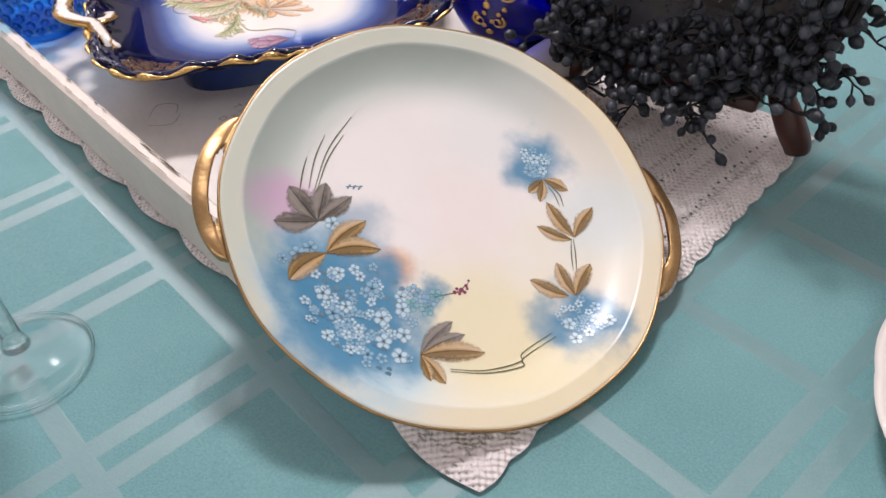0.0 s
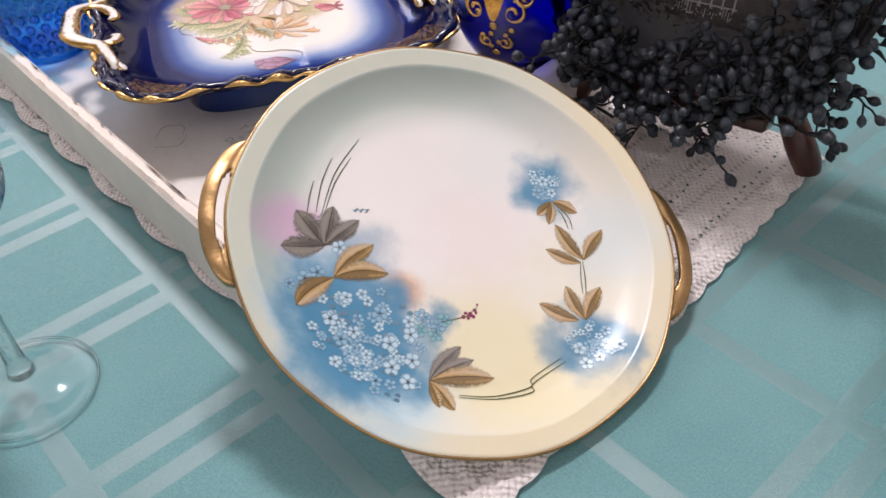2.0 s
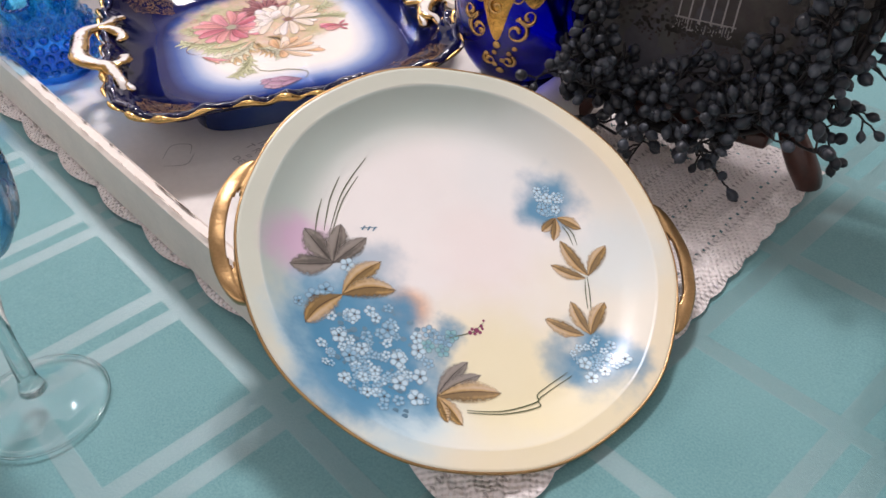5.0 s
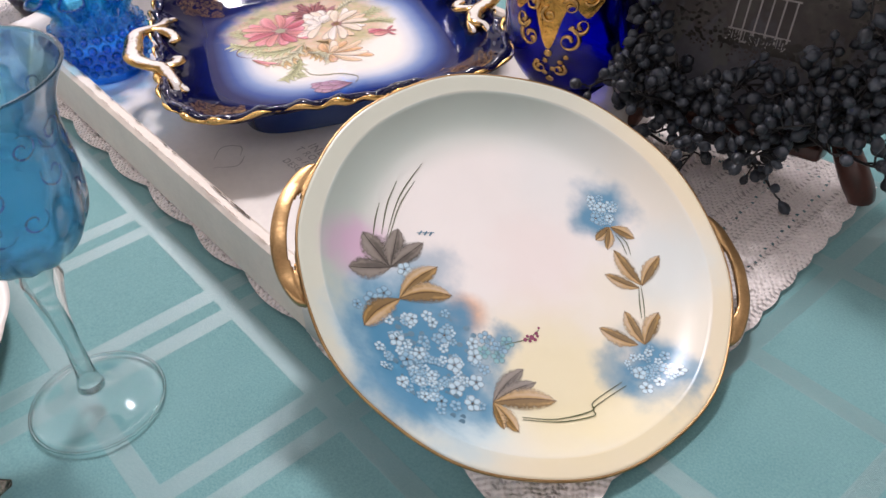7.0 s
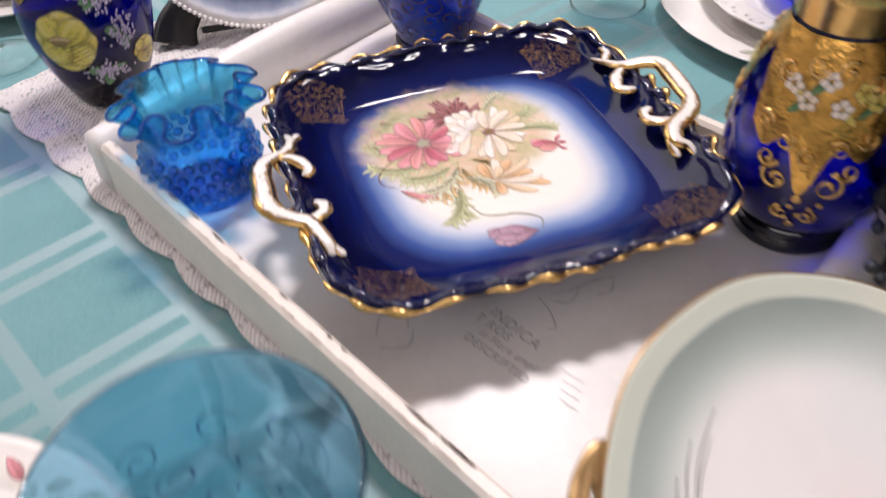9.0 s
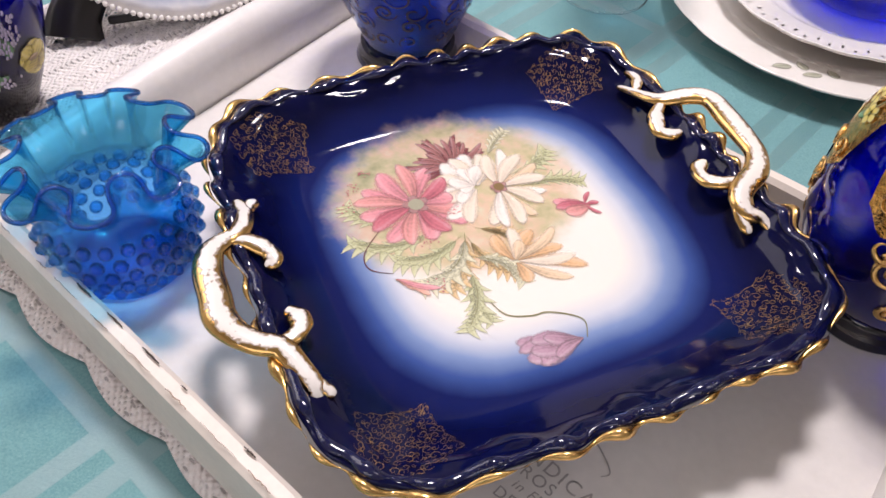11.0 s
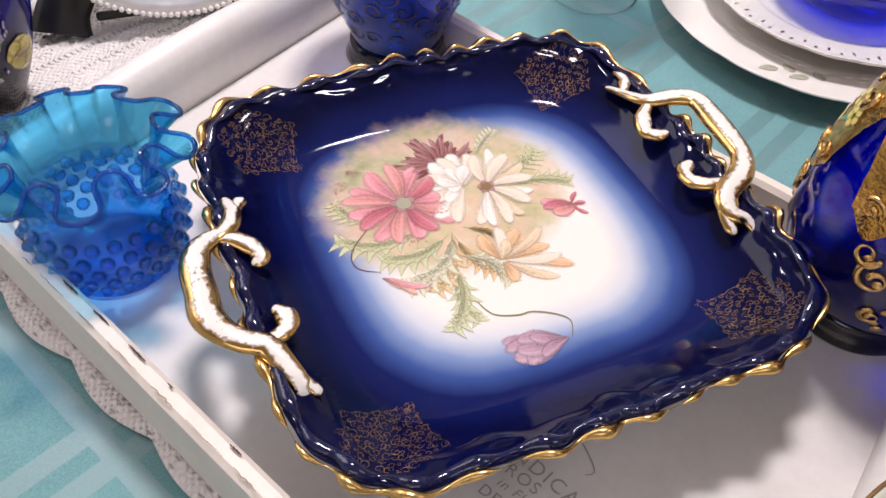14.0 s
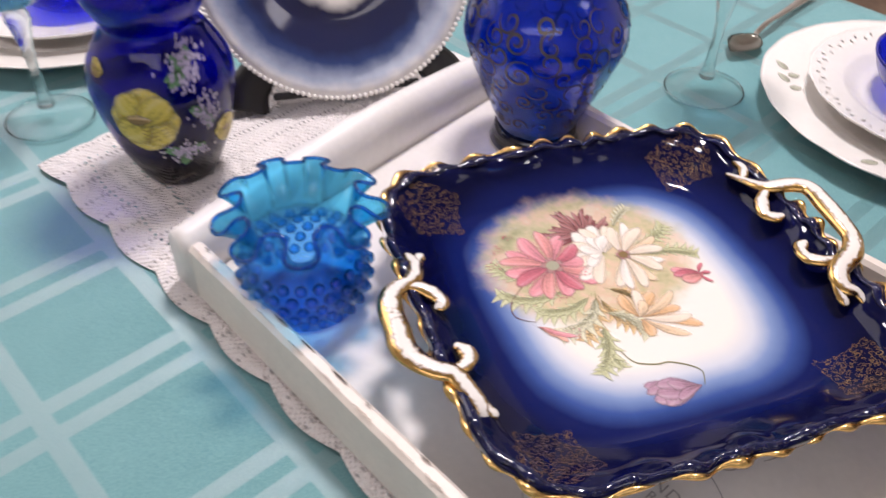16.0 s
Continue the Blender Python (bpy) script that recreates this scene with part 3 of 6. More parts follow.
def dish_point(a, s, under=0.0):
    """A point of the dish at an angle; s runs from 0 in the middle to 1 at the rim."""
    if s < 0.7:
        r = squircle(a, 0.086, 0.088, 5) * s / 0.7
        z = DISH_Z + 0.0020 * (s / 0.7) ** 3
    else:
        t = (s - 0.7) / 0.3
        p = 5
        amp = 0.75 + 0.45 * math.sin(7 * a + 1.3) * math.sin(3 * a)
        ph = 40 * a + 1.1 * math.sin(5 * a + 0.4)
        wob = 1 + (0.010 * amp * math.sin(ph) + 0.007 * math.sin(17 * a + 1)) * t ** 4
        r = squircle(a, 0.086 + 0.034 * t, 0.088 + 0.0335 * t, p) * wob
        z = DISH_Z + 0.0020 + (DISH_RIM - DISH_Z - 0.0020) * t + 0.0014 * amp * math.sin(ph + 0.6) * t ** 4 + 0.0012 * math.sin(9 * a) * t ** 2
        z += 0.0021 * math.exp(-((t - 0.70 - 0.06 * math.sin(13 * a) - 0.03 * math.sin(29 * a)) / 0.06) ** 2) * (0.7 + 0.3 * math.sin(31 * a))
        z += 0.0016 * math.exp(-((t - 0.88 - 0.05 * math.sin(19 * a + 2) - 0.02 * math.sin(43 * a)) / 0.05) ** 2)
    return (DISH_X + r * math.cos(a), DISH_Y + r * math.sin(a), z - under)


def dish_body():
    bm = bmesh.new()
    seg = 320
    levels = [0.0] + [0.7 * i / 10 for i in range(1, 11)] + [0.7 + 0.3 * i / 14 for i in range(1, 15)]
    rings = []
    for s in levels:
        if s == 0:
            rings.append([bm.verts.new((DISH_X, DISH_Y, DISH_Z))])
        else:
            rings.append([bm.verts.new(dish_point(2 * math.pi * j / seg, s)) for j in range(seg)])
    for s in (0.99, 0.9, 0.8, 0.72):
        rings.append([bm.verts.new(dish_point(2 * math.pi * j / seg, s, 0.0042)) for j in range(seg)])
    for s, z in ((0.60, DISH_Z - 0.006), (0.58, FLOOR_Z), (0.54, FLOOR_Z), (0.52, DISH_Z - 0.006)):
        ring = []
        for j in range(seg):
            x, y, _ = dish_point(2 * math.pi * j / seg, s)
            ring.append(bm.verts.new((x, y, z)))
        rings.append(ring)
    rings.append([bm.verts.new((DISH_X, DISH_Y, DISH_Z - 0.006))])
    for p, q in zip(rings, rings[1:]):
        for j in range(seg):
            k = (j + 1) % seg
            if len(p) == 1:
                bm.faces.new((p[0], q[j], q[k]))
            elif len(q) == 1:
                bm.faces.new((p[j], q[0], p[k]))
            else:
                bm.faces.new((p[j], q[j], q[k], p[k]))
    bmesh.ops.recalc_face_normals(bm, faces=bm.faces)
    return bm


def dish_material():
    k = Nodes("flow_blue_porcelain")
    sep = k.n("ShaderNodeSeparateXYZ")
    k.link(k.coords(), sep.inputs[0])
    x, y = k.math("SUBTRACT", sep.outputs[0], 0.0), k.math("SUBTRACT", sep.outputs[1], -0.002)
    def pw(v, h):
        return k.math("POWER", k.math("DIVIDE", k.math("ABSOLUTE", v), h), 3.2)
    d = k.math("POWER", k.math("ADD", pw(x, 0.085), pw(y, 0.089)), 1 / 3.2)
    d = k.math("ADD", d, k.math("MULTIPLY", k.math("SUBTRACT", k.noise(30, 3), 0.5), 0.055))
    col = k.ramp(d, [(0.58, (0.83, 0.78, 0.71)), (0.70, (0.60, 0.62, 0.68)), (0.80, (0.21, 0.29, 0.50)), (0.90, (0.040, 0.080, 0.27)), (1.02, (0.006, 0.011, 0.085))])
    ex, ey = k.math("DIVIDE", k.math("ADD", sep.outputs[0], 0.010), 0.062), k.math("DIVIDE", k.math("SUBTRACT", sep.outputs[1], 0.030), 0.052)
    blob = k.math("ADD", k.math("SQRT", k.math("ADD", k.math("MULTIPLY", ex, ex), k.math("MULTIPLY", ey, ey))), k.math("MULTIPLY", k.math("SUBTRACT", k.noise(90, 4), 0.5), 0.25))
    tones = k.ramp(k.noise(75, 3), [(0.30, (0.33, 0.32, 0.13)), (0.45, (0.52, 0.44, 0.23)), (0.58, (0.66, 0.45, 0.30)), (0.72, (0.64, 0.58, 0.40))])
    col = k.mix(k.math("MULTIPLY", k.math("SUBTRACT", 1.0, k.smooth(blob, 0.86, 1.14)), 0.85), col, tones)
    deep = k.ramp(k.noise(45, 4), [(0.3, (0.0015, 0.002, 0.020)), (0.7, (0.003, 0.004, 0.038))])
    col = k.mix(k.smooth(d, 1.0, 1.22), col, deep)
    k.set(Base_Color=col, Roughness=0.07, Specular_IOR_Level=0.20)
    k.bump(k.noise(45, 2), 0.05, 0.002)
    return k.m


dish = thing("serving_dish", DISH_M, "square cobalt blue porcelain dish painted with flowers, gold trimmed", "dish")
part("body", dish_body(), dish_material(), dish)
DEEP_GLAZE = plain("deep_cobalt_glaze", (0.006, 0.008, 0.045), 0.09, vary=0.4, scale=60, bump=0.25, bump_scale=150, coat=0.2)
part("ruffled_edge", tube([Vector(dish_point(2 * math.pi * j / 480, 0.972 + 0.010 * noise.noise(Vector((j * 0.13, 0, 3))))) + Vector((0, 0, 0.0001 + 0.0010 * noise.noise(Vector((j * 0.11, 4, 0))))) for j in range(480)],
                          lambda t: 0.0023 + 0.0007 * math.sin(2 * math.pi * 40 * t + 2 * math.sin(31 * t)) + 0.0006 * math.sin(2 * math.pi * 23 * t), 8, True, flat=0.7), DEEP_GLAZE, dish, "ruffled dark cobalt edge")
part("gold_rim", tube([Vector(dish_point(2 * math.pi * j / 480, 1.012)) + Vector((0, 0, -0.0016)) for j in range(480)],
                      lambda t: 0.0013 + 0.0008 * math.sin(2 * math.pi * 40 * t + 2 * math.sin(31 * t)) + 0.0007 * math.sin(2 * math.pi * 11 * t + 1), 8, True), GOLD, dish, "scalloped gold edge")

# ---- glass and china ----


def vase_profile(points, wall=0.0025, steps=6):
    """Outer points (r, z) from foot to lip, closed by an inner wall."""
    out = [(max(p.x, 0), p.y) for p in catmull([(r, z, 0) for r, z in points], steps)]
    inner = [(max(r - wall, 0.0008), z) for r, z in reversed(out) if z > points[0][1] + 0.006]
    return [(0.0, out[0][1])] + out + inner + [(0.0, inner[-1][1])]


def stemware(name, m, label, bowl_mat, foot_r=0.0335, stem=0.094, bowl=(), group="wine glasses"):
    g = thing(name, m, label, "wine glass", group)
    foot = [(0.0, 0.0005), (foot_r - 0.002, 0.0005), (foot_r, 0.0015), (foot_r - 0.0006, 0.0027), (foot_r - 0.003, 0.0024), (0.026, 0.0030), (0.019, 0.0044), (0.013, 0.0068), (0.009, 0.0100), (0.007, 0.0135), (0.0, 0.0135)]
    part("foot", lathe(foot, 64), CLEAR_FOOT, g)
    part("foot_rim", tube([((foot_r - 0.0004) * math.cos(a), (foot_r - 0.0004) * math.sin(a), 0.0018) for a in (2 * math.pi * i / 72 for i in range(72))], 0.0008, 6, True), CLEAR, g)
    part("stem", lathe([(0.0, 0.0125), (0.0068, 0.0130), (0.0060, 0.017), (0.0048, 0.022), (0.0038, 0.045), (0.0046, 0.062), (0.0075, stem - 0.016), (0.0095, stem - 0.009), (0.007, stem), (0.0, stem)], 16), CLEAR, g)
    prof = vase_profile(bowl, 0.0013)
    b = part("bowl", lathe(prof, 96, lambda a, i: (1 + 0.045 * math.cos(12 * a) * max(0.0, min(1.0, (0.148 - prof[i][1]) / 0.04)), 0)), bowl_mat, g)
    return g, b


WG_BOWL = [(0.004, 0.095), (0.013, 0.097), (0.0220, 0.104), (0.0292, 0.117), (0.0318, 0.134), (0.0316, 0.148), (0.0314, 0.160), (0.0345, 0.173), (0.0412, 0.186)]
goblet, goblet_bowl = stemware("wine_glass", pose(-0.030, 0.444, 0), "blue wine glass with etched scrolls on a clear stem", BLUE_GLASS, bowl=WG_BOWL)
stemware("wine_glass", pose(0.135, 1.058, 0), "blue wine glass on a clear stem beside the plates", BLUE_GLASS, bowl=WG_BOWL)
stemware("wine_glass", pose(-0.392, 0.962, 0), "wine glass with a clear stem behind the rose vase", BLUE_GLASS, bowl=WG_BOWL)


def round_vase(name, x, y, z, pts, mat, label, wall=0.003, base=None):
    v = thing(name, pose(x, y, z), label, "vase")
    part("body", lathe(vase_profile(pts, wall), 72), mat, v)
    if base:
        part("base", lathe(base, 48), BLACK_GLASS, v, "black base ring")
    return v


BASE = [(0.0, 0.0), (0.031, 0.0), (0.033, 0.003), (0.031, 0.007), (0.0295, 0.010), (0.030, 0.014), (0.0, 0.016)]
gold_vase = round_vase("gilded_vase", 0.213, 0.735, FLOOR_Z, [(0.027, 0.014), (0.036, 0.021), (0.0445, 0.040), (0.047, 0.060), (0.0445, 0.085), (0.038, 0.110), (0.030, 0.128), (0.026, 0.138), (0.027, 0.150), (0.034, 0.165)], COBALT, "cobalt blue glass vase with gold scrolls and enamel flowers", base=BASE)
blue_vase = round_vase("etched_vase", -0.014, 0.943, FLOOR_Z, [(0.027, 0.012), (0.031, 0.025), (0.042, 0.050), (0.053, 0.078), (0.0555, 0.091), (0.052, 0.108), (0.040, 0.124), (0.031, 0.134), (0.036, 0.160)], ROYAL, "royal blue glass vase with silver floral outlines", base=BASE)
rose_vase = round_vase("rose_vase", -0.270, 0.906, 0.0045, [(0.024, 0.0), (0.028, 0.006), (0.040, 0.035), (0.0475, 0.068), (0.0465, 0.088), (0.036, 0.108), (0.030, 0.116), (0.036, 0.128), (0.040, 0.140), (0.036, 0.160), (0.045, 0.178)], COBALT_DEEP, "cobalt glass vase painted with yellow roses and lilac")


def hobnail_vase():
    v = thing("hobnail_vase", pose(-0.1500, 0.7645, FLOOR_Z) @ Matrix.Scale(0.91, 4), "small turquoise hobnail glass vase with a ruffled rim", "vase")
    outer = [(0.027, 0.0), (0.030, 0.005), (0.0375, 0.015), (0.0405, 0.026), (0.0395, 0.038), (0.0345, 0.049), (0.0325, 0.054), (0.0345, 0.061), (0.0385, 0.068), (0.0440, 0.0745), (0.0475, 0.0785)]
    prof = vase_profile(outer, 0.003, 4)
    top = max(z for _, z in prof)

    def crimp(co):
        """Fold the upper wall into deep loops that lean outwards and droop."""
        r, a, z = math.hypot(co.x, co.y), math.atan2(co.y, co.x), co.z
        t = max(0, (z - 0.050) / (top - 0.050))
        f = 9 * a + 0.5 * math.sin(3 * a + 0.6) - 0.6
        c = math.cos(f)
        r *= 1 + t ** 1.15 * (0.20 * c - 0.075 + 0.03 * math.sin(3 * a + 1.0))
        a += t ** 1.4 * 0.078 * math.sin(2 * f)
        return Vector((r * math.cos(a), r * math.sin(a), z + t * t * (0.0012 - 0.0046 * c)))

    shell = lathe(prof, 320)
    for vert in shell.verts:
        vert.co = crimp(vert.co)
    part("body", shell, HOB_GLASS, v)
    lip = [crimp(Vector((0.0462 * math.cos(a), 0.0462 * math.sin(a), top))) for a in (2 * math.pi * j / 320 for j in range(320))]
    part("lip", tube(lip, 0.0012, 8, True), LIP_GLASS, v, "thick rounded blue lip")
    part("foot_ring", lathe([(0.026, 0.0), (0.030, 0.0), (0.0315, 0.002), (0.029, 0.0045), (0.026, 0.0045)], 64), HOB_GLASS, v)
    bm = lathe([(0.0, -0.002), (0.0039, -0.001), (0.0034, 0.0010), (0.0018, 0.0030), (0.0, 0.0036)], 10)
    me = part("hobnail", bm, NAIL_GLASS, v).data
    first = True
    for row, (z, r) in enumerate(((0.0125, 0.0362), (0.0200, 0.0392), (0.0275, 0.0402), (0.035, 0.0398), (0.0425, 0.0372))):
        n = 22
        for j in range(n):
            a = 2 * math.pi * (j + 0.5 * (row % 2)) / n
            ob = bpy.data.objects["hobnail"] if first else new("hobnail", me)
            first = False
            ob.parent = v
            out = Vector((math.cos(a), math.sin(a), (z - 0.028) * 22))
            ob.matrix_local = Matrix.Translation((r * math.cos(a), r * math.sin(a), z)) @ out.to_track_quat("Z", "Y").to_matrix().to_4x4()
    return v


hobnail_vase()


def dinner_plate(name, x, y, z, r, label, scallop=0.0, depth=0.012, pierced=False):
    """A china plate; a pierced one has groups of real openings in its rim."""
    p = thing(name, pose(x, y, z), label, "plate", "place settings")
    seg = 360
    top = [(0.0, 0.004), (0.55 * r, 0.004), (0.63 * r, 0.006), (0.70 * r, depth)] + [((0.70 + 0.27 * i / 8) * r, depth + 0.006 * i / 8) for i in range(1, 9)] + [(r, depth + 0.007)]
    low = [(q, h - 0.0026) for q, h in reversed(top[3:-1])] + [(0.6 * r, 0.0), (0.5 * r, 0.0), (0.48 * r, 0.0015), (0.0, 0.0015)]
    prof = top + low
    bm = lathe(prof, seg, lambda a, i: (1 + scallop * abs(math.sin(10 * a)) * (1 if prof[i][0] > 0.9 * r else 0), 0))
    if pierced:
        gone = []
        for f in bm.faces:
            c = f.calc_center_median()
            q, j = math.hypot(c.x, c.y) / r, int((math.atan2(c.y, c.x) % (2 * math.pi)) / (2 * math.pi) * seg)
            ring, k = int((q - 0.70) / 0.27 * 8), j % 10
            if (ring, k) in ((5, 2), (6, 7)):
                gone.append(f)
        bmesh.ops.delete(bm, geom=gone, context="FACES")
    part("body", bm, CHINA, p)
    return p, lambda u, v: depth + 0.006 * min(max((math.hypot(u, v) / r - 0.70) / 0.27, 0), 1) + 0.0004


def paint(name, colour, vary=0.22, scale=140.0, split=0.25):
    """Brushed china paint: deeper at a stroke's root, paler at its tip, thinning out at ragged edges."""
    k = Nodes(name)
    at = k.n("ShaderNodeAttribute")
    at.attribute_name = "tone"
    sep = k.n("ShaderNodeSeparateColor")
    k.link(at.outputs["Color"], sep.inputs[0])
    grain = k.noise(scale * 5, 4)
    rib = k.math("SUBTRACT", 1.0, k.smooth(k.math("ABSOLUTE", k.math("SUBTRACT", sep.outputs[2], 0.5)), 0.0, 0.16))
    half = k.math("SUBTRACT", k.smooth(sep.outputs[2], 0.40, 0.60), 0.5)
    f = k.math("ADD", k.math("MULTIPLY", sep.outputs[0], 0.62), k.math("MULTIPLY", k.math("SUBTRACT", grain, 0.4), 0.7))
    f = k.math("ADD", f, k.math("SUBTRACT", k.math("MULTIPLY", half, split), k.math("MULTIPLY", rib, split * 0.6)))
    f = k.math("ADD", f, k.math("MULTIPLY", k.math("SINE", k.math("MULTIPLY", sep.outputs[2], 30.0)), 0.10))
    deep = tuple(c * (1 - vary) ** 2.4 for c in colour)
    pale = tuple(c + (0.80 - c) * 0.26 * (1 if max(colour) > 0.3 else 0.25) for c in colour)
    k.set(Base_Color=k.ramp(f, [(0.0, deep), (0.40, colour), (1.0, pale)]), Roughness=0.28)
    ragged = k.math("ADD", sep.outputs[1], k.math("MULTIPLY", k.math("SUBTRACT", k.noise(scale * 9, 3), 0.5), 0.7))
    k.put(k.b.inputs["Alpha"], k.math("SUBTRACT", 1.0, k.math("MULTIPLY", k.smooth(ragged, 0.42, 1.10), 0.94)))
    return k.m


def shape(kind_name, bm, mat, parent, label=""):
    return part(kind_name, bm, mat, parent, label)


ROSE = paint("faded_rose_paint", (0.42, 0.24, 0.32), 0.25)
SALMON = paint("salmon_paint", (0.74, 0.40, 0.30), 0.2)
WHITE_PAINT = paint("white_petal_paint", (0.86, 0.78, 0.70), 0.14)
PINK, DEEP_PINK = paint("rose_pink_paint", (0.72, 0.29, 0.32)), paint("deep_pink_paint", (0.46, 0.11, 0.15))
CREAM, PEACH = paint("cream_paint", (0.82, 0.70, 0.56), 0.1), paint("peach_paint", (0.74, 0.46, 0.24))
GREY_GREEN = paint("grey_green_print", (0.46, 0.46, 0.36), 0.2)
MAROON, OLIVE = paint("maroon_paint", (0.20, 0.045, 0.05)), paint("olive_paint", (0.36, 0.34, 0.12))
PALE_SAGE, DULL_MAROON = paint("pale_sage_paint", (0.66, 0.63, 0.44)), paint("dull_maroon_paint", (0.34, 0.14, 0.13))
SOFT_PINK, DEEP_ROSE, PALE_PEACH = paint("soft_pink_paint", (0.70, 0.30, 0.28)), paint("deep_rose_paint", (0.56, 0.15, 0.19)), paint("pale_peach_paint", (0.78, 0.58, 0.38))
SAGE, DARK_GREEN = paint("sage_paint", (0.54, 0.54, 0.31)), paint("dark_green_paint", (0.16, 0.19, 0.08))
OCHRE, BROWN = paint("ochre_leaf_paint", (0.50, 0.32, 0.12), 0.28, 60, 0.75), paint("brown_line_paint", (0.16, 0.08, 0.03))
TAN = paint("tan_leaf_paint", (0.66, 0.46, 0.22), 0.3, 90)
GREY_LEAF, GREY_LINE = paint("grey_leaf_paint", (0.25, 0.22, 0.19), 0.30, 60, 0.5), paint("grey_line_paint", (0.07, 0.06, 0.05))
PALE_PETAL, SKY_PETAL = paint("pale_petal_paint", (0.46, 0.64, 0.74), 0.25), paint("sky_petal_paint", (0.22, 0.42, 0.57), 0.2)
YELLOW, LILAC = paint("yellow_rose_paint", (0.64, 0.52, 0.09), 0.36, 90, 0.2), paint("lilac_paint", (0.50, 0.44, 0.60), 0.25)
MAGENTA, TEAL = paint("magenta_paint", (0.42, 0.05, 0.16)), paint("teal_paint", (0.16, 0.40, 0.45))
LEAF_GREEN = paint("leaf_green_paint", (0.10, 0.24, 0.10), 0.35)
INK = plain("faded_grey_ink", (0.42, 0.39, 0.37), 0.6, vary=0.35, scale=300)


def five_petals(x, y, size, lift, turn=0.0, stretch=1.0):
    bm = bmesh.new()
    tone = bm.verts.layers.float_color.new("tone")
    for i in range(5):
        a = turn + 2 * math.pi * i / 5
        cx, cy = x + size * 0.56 * math.cos(a) * stretch, y + size * 0.56 * math.sin(a)
        rings = []
        for q, edge in ((0.0, 0.0), (0.27, 0.55), (0.44, 1.0)):
            ring = []
            for j in range(10 if q else 1):
                b = 2 * math.pi * j / 10
                u, v = cx + size * q * math.cos(b), cy + size * q * math.sin(b) * 0.92
                w = bm.verts.new((u, v, lift(u, v)))
                w[tone] = (min(math.hypot(u - x, v - y) / size, 1.0), edge, 0.85, 1.0)
                ring.append(w)
            rings.append(ring)
        for j in range(10):
            n = (j + 1) % 10
            bm.faces.new((rings[0][0], rings[1][j], rings[1][n]))
            bm.faces.new((rings[1][j], rings[2][j], rings[2][n], rings[1][n]))
    return bm


def dot(x, y, size, lift, n=8):
    bm = bmesh.new()
    bm.faces.new([bm.verts.new((x + size * math.cos(b), y + size * math.sin(b), lift(x, y))) for b in (2 * math.pi * j / n for j in range(n))])
    return bm


LAYER = [0]


def painted_leaf(parent, base, tip, width, lift, mat, line, bend=0.0, notch=0.0, veins=0):
    LAYER[0] = (LAYER[0] + 1) % 16
    rise = 0.000006 * LAYER[0]
    lf = part("painted_leaf", leaf(base, tip, width, lambda x, y: lift(x, y) + rise, bend, notch=notch, blunt=2 if mat in (OCHRE, GREY_LEAF) else False), mat, parent)
    up = lambda x, y: lift(x, y) + rise + 0.00003
    d = Vector((tip[0] - base[0], tip[1] - base[1]))
    nrm = Vector((-d.y, d.x)).normalized()
    mid = [(base[0] + d.x * t + nrm.x * bend * d.length * math.sin(math.pi * t), base[1] + d.y * t + nrm.y * bend * d.length * math.sin(math.pi * t)) for t in (i / 8 for i in range(9))]
    bm = strip(mid, width * 0.045, up)
    for k in range(veins):
        t = 0.25 + 0.5 * k / max(veins - 1, 1)
        o = Vector(mid[int(t * 8)])
        for s in (-1, 1):
            e = o + d.normalized() * width * 0.35 + nrm * s * width * 0.36
            strip([o, (o + e) / 2, e], width * 0.04, up, bm)
    part("vein", bm, line, lf)
    return lf


# painting on the round plate
L2 = lambda x, y: plate_lift(x, y) + 0.00004
L3 = lambda x, y: plate_lift(x, y) + 0.00012
for tip, w in (((-0.083, 0.0055), 0.0135), ((-0.0645, 0.0106), 0.0115), ((-0.0511, 0.0043), 0.0095), ((-0.0895, -0.0160), 0.0120)):
    painted_leaf(cake_plate, (-0.0678, -0.0121), tip, w, L2, GREY_LEAF, GREY_LINE, notch=0.04)
for tip, w, b in (((-0.0435, -0.0089), 0.0105, 0.08), ((-0.0361, -0.0243), 0.0110, 0.1), ((-0.0807, -0.0469), 0.0115, -0.1)):
    painted_leaf(cake_plate, (-0.0630, -0.0290), tip, w, L3, OCHRE, BROWN, b, veins=0)
